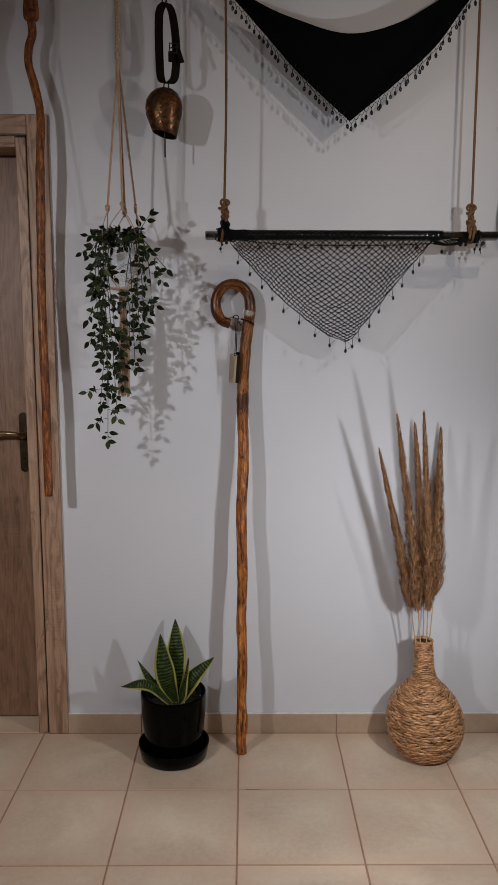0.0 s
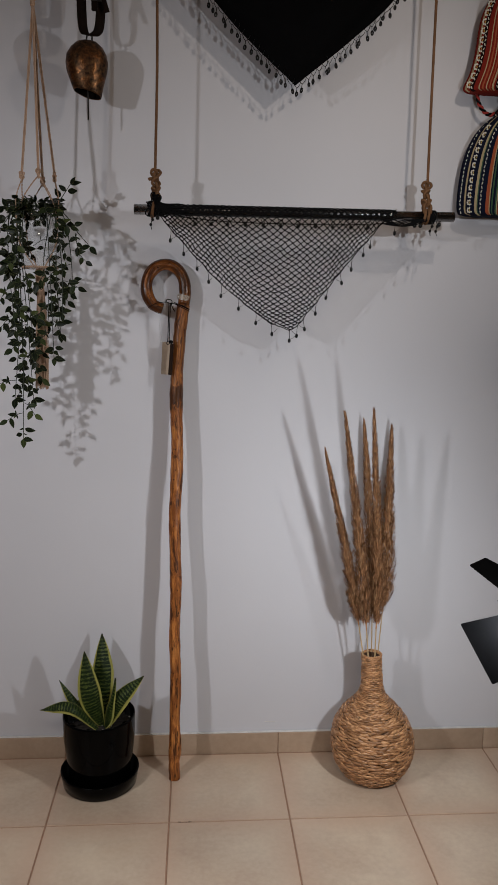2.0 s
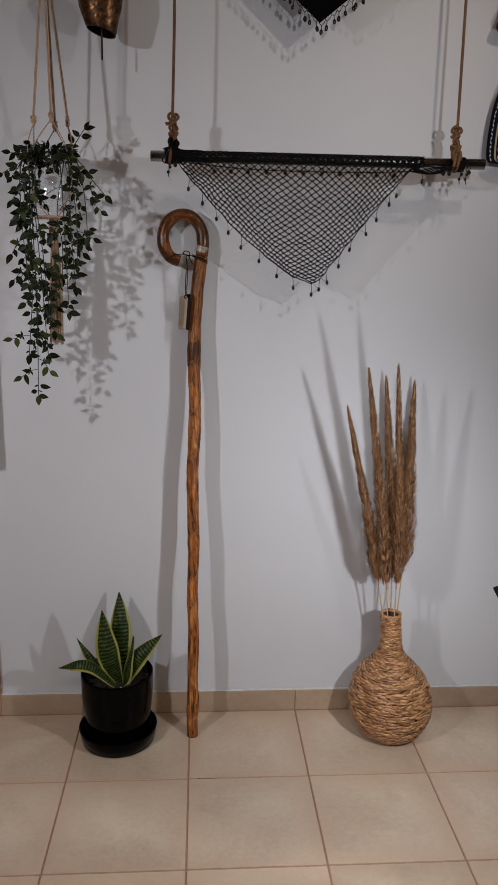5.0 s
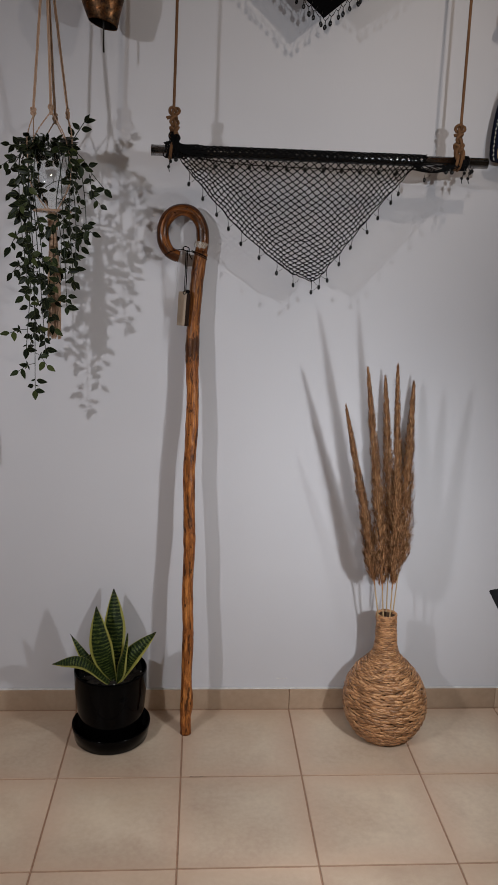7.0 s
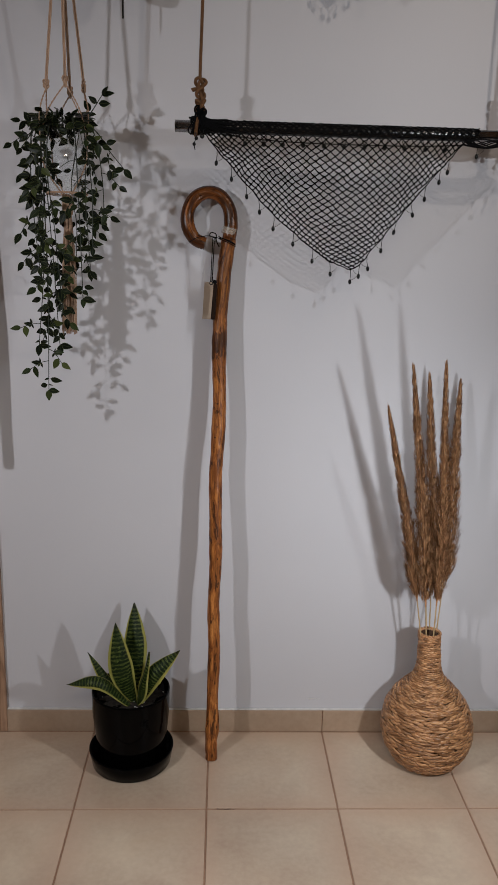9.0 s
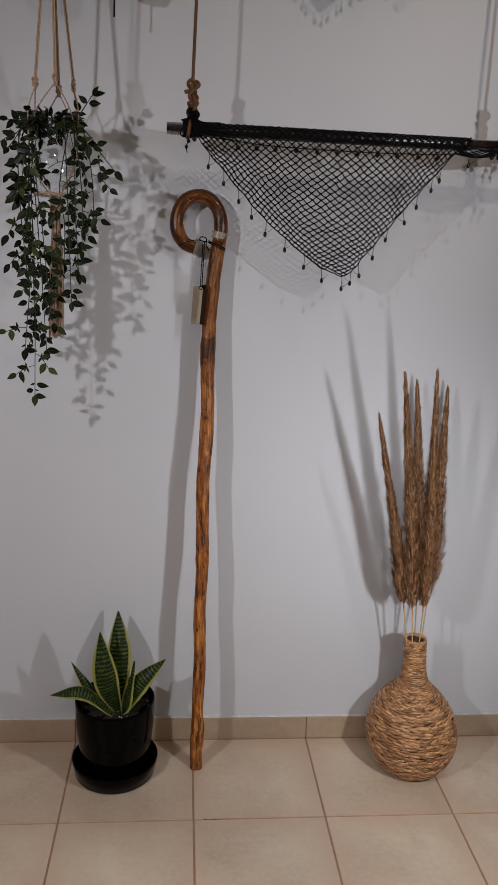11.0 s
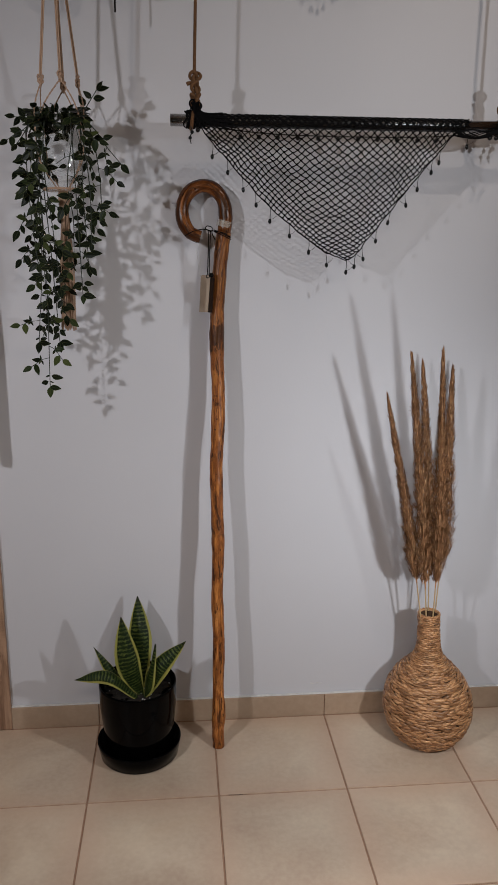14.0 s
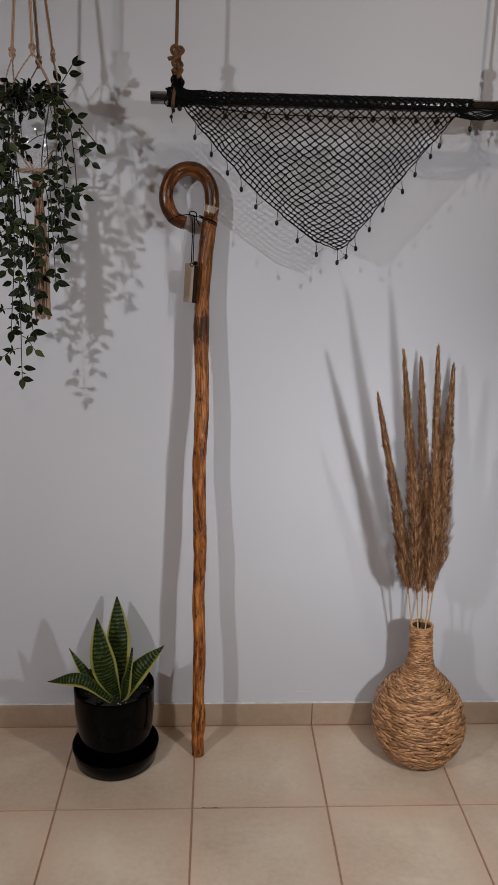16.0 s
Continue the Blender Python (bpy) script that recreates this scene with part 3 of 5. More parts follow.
# ---------------------------------------------------------------- sticks
def build_staff():
    st = empty("walking_staff", (0.01, -0.13, 0), "tall varnished wooden shepherd's crook leaning on the wall", "walking staff")
    y = lambda z: -0.140 + 0.069 * z
    ctrl = [(0.0100, 0.0), (0.0085, 0.05), (0.0115, 0.12), (0.010, 0.2), (0.013, 0.32), (0.0095, 0.45), (0.013, 0.6), (0.0105, 0.74), (0.010, 0.83), (0.0155, 0.95), (0.0165, 1.05), (0.0135, 1.16), (0.0175, 1.27), (0.0250, 1.37), (0.0345, 1.44)]
    pts = spline([(x, y(z), z) for x, z in ctrl], 150)
    rad = []
    for i, p in enumerate(pts):
        f = p.z / 1.44
        r = 0.0158 + 0.0032 * f + 0.0022 * noise.noise((p.z * 9, 3, 1)) + 0.0012 * noise.noise((p.z * 30, 7, 2))
        r += 0.0035 * math.exp(-((p.z - 0.10) / 0.045) ** 2) + (0.0012 if p.z < 0.05 else 0)
        rad.append(r)
    bm = wooden_tube(pts, rad, 20)
    for v in bm.verts:
        a = noise.noise(v.co * 55) * 0.0010 + noise.noise(Vector((v.co.x * 120, v.co.y * 120, v.co.z * 18))) * 0.0009
        v.co += Vector((v.co.x - 0.012, v.co.y - y(v.co.z), 0)).normalized() * a
    part("shaft", bm, STAFF_WOOD, st)
    cx, cz, R = -0.017, 1.489, 0.0555
    arc = [(0.0345, 1.440), (0.0392, 1.470)]
    for k in range(0, 27):
        a = math.radians(-2 + k * 9.0)
        arc.append((cx + R * 1.0 * math.cos(a), cz + R * 1.17 * math.sin(a)))
    arc += [(-0.036, 1.4305), (-0.026, 1.4275)]
    pts = spline([(x, y(z) - 0.004, z) for x, z in arc], 120)
    bm = wooden_tube(pts, [0.0172 + 0.0005 * math.sin(i * 0.21) - 0.0008 * (i > 117) for i in range(121)], 24)
    crook = part("crook", bm, CROOK_WOOD, st, "steam-bent dark varnished crook")
    part("tape", tube([Vector((0.0335, y(1.452) - 0.0035, 1.452)), Vector((0.0372, y(1.466) - 0.004, 1.468))], 0.0195, 24, caps=False), TAPE, crook, "clear adhesive tape band")
    # black cord tied round the crook's mouth
    bm = bmesh.new()
    for dz in (0.0, 0.004):
        ring = [Vector((0.030 + 0.0215 * math.cos(a), y(1.44) - 0.002 + 0.0205 * math.sin(a), 1.432 + dz - 0.010 * math.cos(a))) for a in (2 * math.pi * k / 24 for k in range(24))]
        add_tube(bm, ring, 0.0011, 6, closed=True)
    f = -0.072
    add_tube(bm, spline([(-0.066, f, 1.430), (-0.045, f - 0.012, 1.441), (-0.02, f - 0.012, 1.446), (0.0, f - 0.008, 1.443), (0.03, f - 0.004, 1.438), (0.05, f, 1.428)], 40), 0.0011, 6)
    add_tube(bm, spline([(0.0, f - 0.01, 1.441), (-0.014, f - 0.014, 1.447), (-0.010, f - 0.015, 1.454), (0.002, f - 0.014, 1.450), (0.002, f - 0.012, 1.436), (0.010, f - 0.010, 1.420)], 30), 0.0013, 6)
    part("cord", bm, BLACK_CORD, st, "thin black cord tied in a bow")
    bm = bmesh.new()
    for dx in (-0.002, 0.002):
        add_tube(bm, spline([(-0.004 + dx, f - 0.012, 1.443), (-0.006 + dx, f - 0.012, 1.39), (-0.008 + dx, f - 0.012, 1.335)], 20), 0.0012, 6)
    add_tube(bm, [Vector((-0.009 + 0.004 * math.cos(a), f - 0.012, 1.330 + 0.004 * math.sin(a))) for a in (2 * math.pi * k / 16 for k in range(16))], 0.0012, 6, closed=True)
    add_ball(bm, (0.0, f - 0.010, 1.333), 0.006, (1, 1, 0.9), 10)
    part("cord_loop", bm, BLACK_CORD, st, "hanging black cord loop with knot")
    m = Matrix.Translation((-0.0010, f - 0.006, 1.283)) @ Matrix.Rotation(radians(4), 4, "Y")
    part("whistle", box((-0.0050, -0.006, -0.045), (0.0050, 0.006, 0.045), 0.002, m), DARKWOOD, st, "narrow dark wooden slip hanging on the cord")
    m = Matrix.Translation((-0.0165, -0.050, 1.284)) @ Matrix.Rotation(radians(3), 4, "Y")
    tag = part("tag", box((-0.0125, -0.0006, -0.047), (0.0125, 0.0006, 0.048), 0.0, m), CARD, st, "small cream paper tag, shade put into its colour", smooth=False)
    bm = bmesh.new()
    add_tube(bm, spline([(-0.029, -0.051, 1.330), (-0.036, -0.052, 1.385), (-0.044, -0.055, 1.44)], 20), 0.0006, 5)
    add_tube(bm, spline([(-0.025, -0.051, 1.330), (-0.030, -0.052, 1.385), (-0.035, -0.055, 1.44)], 20), 0.0006, 5)
    part("thread", bm, THREAD, tag, "pale thread of the tag")


def build_stick():
    y = -0.0760
    st = empty("curved_stick", (-0.63, y, 0.87), "wavy dark varnished stick hanging beside the door", "walking stick")
    ctrl = [(-0.6114, -0.1179, 0.8772), (-0.6118, -0.1163, 1.0086), (-0.6105, -0.1136, 1.2041), (-0.6151, -0.1039, 1.3806), (-0.6166, -0.0943, 1.5483), (-0.6112, -0.0955, 1.7251), (-0.6045, -0.1055, 1.901), (-0.6011, -0.0908, 2.0515), (-0.6164, -0.0834, 2.1377), (-0.6343, -0.0777, 2.2043), (-0.6327, -0.076, 2.2543), (-0.6203, -0.076, 2.2945), (-0.6245, -0.076, 2.3439), (-0.6276, -0.076, 2.3934)]
    pts = spline(ctrl, 150)
    rad = [0.0125 + 0.0012 * noise.noise((p.z * 11, 5, 4)) + (0.0012 if p.z < 1.9 else 0) for p in pts]
    part("shaft", wooden_tube(pts, rad, 18), STICK_WOOD, st)
    knob = [(0.0, 0.0), (0.016, 0.001), (0.022, 0.008), (0.0235, 0.03), (0.021, 0.06), (0.024, 0.09), (0.018, 0.115), (0.0, 0.122)]
    kn = spline([(-0.6224, y, 2.3305 + h) for _, h in knob], 28)
    kr = spline([(r, 0, h) for r, h in knob], 28)
    part("knob", wooden_tube(kn, [max(0.002, r.x) for r in kr], 24), STICK_WOOD, st, "rounded carved knob at the top")
    bm = tube(spline([(-0.6224, 0.0, 2.4675), (-0.6224, y * 0.6, 2.4675), (-0.6224, y - 0.012, 2.4625), (-0.6224, y - 0.02, 2.4775)], 20), 0.003, 8)
    tagged(part("wall_hook", bm, IRON), "dark iron hook in the wall holding the stick", "hook")
    part("hanging_loop", tube(spline([(-0.6224, y, 2.4475), (-0.6284, y - 0.004, 2.4605), (-0.6224, y - 0.008, 2.4705), (-0.6224, y - 0.004, 2.4605), (-0.6224, y, 2.4475)], 24), 0.0015, 6), BLACK_CORD, st)


# ---------------------------------------------------------------- pot with the snake plant
def build_pot():
    c = (-0.2165, -0.143, 0)
    sc = lathe([(0.0, 0.0), (0.105, 0.0), (0.110, 0.003), (0.1175, 0.045), (0.1175, 0.048), (0.1135, 0.048), (0.106, 0.008), (0.0, 0.007)], 72, c)
    tagged(part("pot_saucer", sc, POT), "round glossy black plant saucer on the floor", "saucer")
    pot = empty("plant_pot", (c[0], c[1], 0.0085), "glossy black cylindrical plant pot in its saucer", "plant pot")
    prof = [(0.0, 0.0), (0.074, 0.0), (0.082, 0.006), (0.090, 0.035), (0.1005, 0.09), (0.1065, 0.15), (0.1075, 0.208), (0.1075, 0.214), (0.1055, 0.217), (0.1030, 0.214), (0.102, 0.175), (0.0, 0.172)]
    part("pot_body", lathe(prof, 80, (c[0], c[1], 0.0085)), POT, pot)
    bm = lathe([(0.0, 0.0), (0.05, 0.001), (0.1015, 0.0)], 60, (c[0], c[1], 0.183))
    bmesh.ops.subdivide_edges(bm, edges=bm.edges[:], cuts=3, use_grid_fill=True)
    for v in bm.verts:
        v.co.z += 0.005 * noise.noise(v.co * 45) + 0.003 * noise.noise(v.co * 160)
    rnd = random.Random(4)
    for _ in range(90):
        a, r = rnd.uniform(0, 6.28), 0.098 * math.sqrt(rnd.random())
        add_ball(bm, (c[0] + r * math.cos(a), c[1] + r * math.sin(a), 0.186), rnd.uniform(0.002, 0.005), (1, 1, 0.7), 5)
    grit = bmesh.new()
    for _ in range(46):
        a, r = rnd.uniform(0, 6.28), 0.096 * math.sqrt(rnd.random())
        add_ball(grit, (c[0] + r * math.cos(a), c[1] + r * math.sin(a), 0.188), rnd.uniform(0.0012, 0.0026), (1, 1, 0.7), 5)
    tagged(part("perlite", grit, THREAD, pot, "white perlite grains on the soil"), kind="stuff")
    tagged(part("soil", bm, SOIL, pot, "dark crumbly potting soil"), kind="stuff")

    bm = bmesh.new()
    mid, turn = Vector((-0.169, -0.2405, 0.173)), Matrix.Rotation(radians(26), 3, "Z")
    for k in range(6):
        a = radians(60 * k + 30)
        loop = []
        for i in range(14):
            u = 2 * math.pi * i / 14
            p, q = 0.0062 - 0.0062 * math.cos(u), 0.0028 * math.sin(u)
            loop.append(mid + turn @ Vector((p * math.cos(a) - q * math.sin(a), -0.0008, p * math.sin(a) + q * math.cos(a))))
        add_tube(bm, loop, 0.0005, 4, closed=True)
    part("emblem", bm, BLACK_METAL, pot, "faint raised flower outline")

    plant = empty("snake_plant", (c[0], c[1], 0.186), "green snake plant with yellow-edged banded leaves", "plant")
    Z = 0.178
    leaves = [  # base, bend, tip, half width, turn of the blade about its axis, the edge that has the broader yellow margin
        ((-0.205, -0.150, Z), (-0.240, -0.158, 0.285), (-0.256, -0.152, 0.424), 0.034, 14, 0),
        ((-0.210, -0.125, Z), (-0.209, -0.092, 0.315), (-0.216, -0.050, 0.436), 0.034, -8, 0),
        ((-0.222, -0.150, Z), (-0.275, -0.155, 0.238), (-0.334, -0.140, 0.330), 0.015, 30, 1),
        ((-0.214, -0.165, Z), (-0.292, -0.190, 0.262), (-0.386, -0.185, 0.258), 0.019, 50, 1),
        ((-0.200, -0.165, Z), (-0.178, -0.172, 0.24), (-0.164, -0.165, 0.345), 0.017, -45, -1),
        ((-0.196, -0.160, Z), (-0.158, -0.160, 0.262), (-0.081, -0.155, 0.345), 0.027, -22, -1),
        ((-0.215, -0.110, Z), (-0.235, -0.080, 0.24), (-0.262, -0.060, 0.31), 0.018, 20, 0),
    ]
    for base, bend, tip, half, turn, broad in leaves:
        bm = bmesh.new()
        uvl = bm.loops.layers.uv.new("UVMap")
        n, w = 22, 8
        line = spline([base, bend, tip], n)
        rows = []
        for i, p in enumerate(line):
            f = i / n
            t = (line[min(i + 1, n)] - line[max(i - 1, 0)]).normalized()
            side = t.cross(Vector((0, 1, 0))).normalized()
            side = Matrix.Rotation(radians(turn), 3, t) @ side
            face = side.cross(t).normalized()
            half_here = half * (0.20 + 0.80 * math.sin(min(1, f * 1.75) * math.pi / 2)) * max(0.0, 1 - max(0, (f - 0.52) / 0.48) ** 1.7)
            half_here = max(half_here, 0.0008)
            rows.append([(p + side * half_here * u + face * half_here * 0.42 * (1 - u * u) * -1 + face * 0.003 * math.sin(f * 9 + u), u) for u in (2 * k / w - 1 for k in range(w + 1))])
        vs = [[bm.verts.new(q) for q, u in r] for r in rows]
        for i in range(n):
            for k in range(w):
                fc = bm.faces.new((vs[i][k], vs[i][k + 1], vs[i + 1][k + 1], vs[i + 1][k]))
                for lp, (a, b) in zip(fc.loops, ((k, i), (k + 1, i), (k + 1, i + 1), (k, i + 1))):
                    lp[uvl].uv = (0.5 + (a / w - 0.5) * (1 - 0.05 * abs(broad)) + 0.05 * broad, b / n)
        bmesh.ops.solidify(bm, geom=bm.faces[:], thickness=0.0018)
        part("leaf", bm, SNAKE, plant)


# ---------------------------------------------------------------- woven vase with pampas
VC = (0.6215, -0.146)
PROFILE = [(0.066, 0.0), (0.089, 0.018), (0.111, 0.05), (0.1235, 0.085), (0.1255, 0.12), (0.120, 0.155), (0.106, 0.19), (0.085, 0.22), (0.061, 0.245), (0.042, 0.268), (0.0325, 0.295), (0.0295, 0.33), (0.0285, 0.365), (0.0290, 0.398)]


def build_vase():
    lean = -0.045
    v = empty("woven_vase", (VC[0], VC[1], 0), "bottle-shaped vase woven from brown water hyacinth straw", "vase")
    prof = spline([(r, 0, z) for r, z in PROFILE], 260)
    dist = [0.0]
    for a, b in zip(prof, prof[1:]):
        dist.append(dist[-1] + (b - a).length)

    def at(s):
        s = min(max(s, 0), dist[-1] - 1e-6)
        k = max(i for i in range(len(dist)) if dist[i] <= s) if s > 0 else 0
        k = min(k, len(prof) - 2)
        t = (s - dist[k]) / (dist[k + 1] - dist[k])
        p, d = prof[k].lerp(prof[k + 1], t), (prof[k + 1] - prof[k]).normalized()
        return p.x, p.z, (d.z, -d.x)

    def place(s, a, out):
        r, z, nrm = at(s)
        r, z = r + nrm[0] * out, z + nrm[1] * out
        sh = lean * max(0.0, z - 0.1)
        return Vector((VC[0] + sh + r * math.cos(a), VC[1] + r * math.sin(a), max(z, 0.0015)))

    # Added core behind the weave, coloured as the shade between strands
    core = [(max(p.x - 0.004, 0.001), p.z) for p in prof[::6]]
    bm = lathe([(0.0, 0.002), *core, (core[-1][0] - 0.006, 0.396), (core[-1][0] - 0.008, 0.30), (0.0, 0.29)], 48, (VC[0], VC[1], 0))
    for q in bm.verts:
        q.co.x += lean * max(0.0, q.co.z - 0.1)
    part("core", bm, STRAW_SHADE, v, "dark core that paints the shade between strands")
    rnd = random.Random(11)
    bm = bmesh.new()
    s = 0.003
    row = 0
    while s < dist[-1] - 0.004:
        r, z, _ = at(s)
        h = (0.0118 if z < 0.11 else 0.0104 if z < 0.19 else 0.0088 if z < 0.25 else 0.0070) * rnd.uniform(0.85, 1.15)
        count = 26 if z < 0.20 else 20 if z < 0.25 else 10
        start = (row % 2) * math.pi / count
        for k in [*range(count), *(rnd.randrange(count) + 0.5 for _ in range(count // 3))]:
            split = k != int(k)                       # a thin fibre that has come loose over the others
            a0 = start + 2 * math.pi * k / count + rnd.gauss(0, 0.03)
            half = math.pi / count * rnd.uniform(1.35, 1.95)
            tilt = (rnd.gauss(0.34, 0.11) if z < 0.24 else rnd.gauss(0.10, 0.12)) * h * (1 if (row // 2) % 2 else -1)
            seg, sides = 7, 6
            wide, thick = h * (rnd.uniform(0.12, 0.22) if split else rnd.uniform(0.40, 0.60)), rnd.uniform(0.0010, 0.0016) if split else rnd.uniform(0.0014, 0.0028)
            rings = []
            for i in range(seg + 1):
                u = 2 * i / seg - 1
                a = a0 + u * half
                hump = 0.0068 * math.cos(u * math.pi / 2) - (0.0036 if split else 0.0050) + 0.0012 * noise.noise((a * 3, s * 90, 1))
                ss = s + tilt * u + 0.0014 * noise.noise((a * 4, s * 60, 7))
                w = wide * (0.45 + 0.55 * math.cos(u * math.pi / 2) ** 0.6)
                rings.append([bm.verts.new(place(ss + w * math.sin(b), a, hump + thick * math.cos(b))) for b in (2 * math.pi * j / sides for j in range(sides))])
            for x, y2 in zip(rings, rings[1:]):
                for j in range(sides):
                    bm.faces.new((x[j], x[(j + 1) % sides], y2[(j + 1) % sides], y2[j]))
        s += h * 0.84
        row += 1
    bmesh.ops.recalc_face_normals(bm, faces=bm.faces[:])
    tagged(part("weave", bm, STRAW, v, "wound and twisted straw strands"), kind="stuff")
    top = Vector((VC[0] + lean * 0.3, VC[1], 0.3985))
    ring = [top + Vector((0.0285 * math.cos(a), 0.0285 * math.sin(a), 0)) for a in (2 * math.pi * k / 48 for k in range(48))]
    part("rim", rope([*ring, ring[0]], 0.0042, strands=2, pitch=0.018), STRAW, v)


def build_pampas():
    nx, ny = VC[0] - 0.0135, VC[1]
    tips = [(0.433, -0.240, 1.055), (0.477, -0.276, 1.166), (0.583, -0.036, 1.110), (0.558, -0.268, 1.171), (0.668, -0.038, 1.095)]
    starts = [(-0.012, -0.006), (-0.005, -0.014), (0.004, 0.008), (0.008, -0.010), (0.014, 0.0)]
    low = [0.512, 0.505, 0.522, 0.502, 0.528]
    wide = [0.038, 0.046, 0.050, 0.044, 0.054]
    rnd = random.Random(7)
    for tip, st, zl, w in zip(tips, starts, low, wide):
        T, B = Vector(tip) - Vector((0, 0, 0.016)), Vector((nx + st[0], ny + st[1], 0.31))
        mid = B.lerp(T, 0.45) + Vector((0.014 if tip[0] > 0.5 else 0.010, 0.012, 0))
        th = empty("pampas_stem", B, "dried brown pampas grass plume standing in the woven vase", "dried grass", "pampas stems in the vase")
        line = spline([B, mid, T], 90)
        part("cane", tube(line[:46], [0.0024 - 0.0012 * i / 46 for i in range(46)], 8), CANE, th, "straw-coloured cane")
        bm = bmesh.new()
        f0 = next(i for i, p in enumerate(line) if p.z > zl) / 90
        for _ in range(1700):
            # a spikelet: a tuft of awns that grow from one spot and point up and outwards
            u = rnd.random() ** 0.95
            env = (math.sin(min(1, u / 0.17) * math.pi / 2) * 0.62 + 0.38) * (0.62 * (1 - u) ** 1.3 + 0.38 * (1 - u) ** 0.35)
            turn, spread = rnd.uniform(0, 2 * math.pi), w * env * math.sqrt(rnd.random()) * (1.2 if rnd.random() < 0.12 else 1)
            tall, lean = rnd.uniform(0.014, 0.038) * (1 - 0.40 * u), (abs(rnd.gauss(0, 0.0045)) + (rnd.uniform(0.003, 0.011) if rnd.random() < 0.12 else 0)) * (0.25 + 0.75 * env)
            wide_awn = rnd.uniform(0.00038, 0.00075)
            for _ in range(6):
                f = min(f0 + (1 - f0) * min(0.995, max(0.0, u + rnd.gauss(0, 0.0032))), 0.9999)
                k = min(int(f * 90), 89)
                p = line[k].lerp(line[k + 1], f * 90 - k)
                t = (line[k + 1] - line[k]).normalized()
                out = Matrix.Rotation(turn + rnd.gauss(0, 0.16), 3, t) @ t.orthogonal().normalized()
                reach, rise = spread * rnd.uniform(0.85, 1.1), tall * rnd.uniform(0.55, 1.1)
                bend = Vector((rnd.gauss(0, 0.002), rnd.gauss(0, 0.002), rnd.gauss(-0.001, 0.003))) * (0.25 + env * 0.75)
                p = p + out * reach * 0.62
                q1 = p + t * rise * 0.5 + out * reach * 0.10
                q2 = p + t * rise + out * (reach * 0.12 + lean) + bend
                wd = t.cross(out) * wide_awn * rnd.uniform(0.7, 1.3)
                vs = [bm.verts.new(x) for x in (p - wd * 0.5, p + wd * 0.5, q1 + wd, q1 - wd, q2)]
                bm.faces.new(vs[:4])
                bm.faces.new((vs[3], vs[2], vs[4]))
        add_tube(bm, line[int(f0 * 90) - 2 :], 0.0022, 6)
        tagged(part("plume", bm, PLUME, th, "feathery brown plume"), kind="stuff")


# ---------------------------------------------------------------- macrame hanger, glass and trailing plant
MC = Vector((-0.350, -0.168, 0))


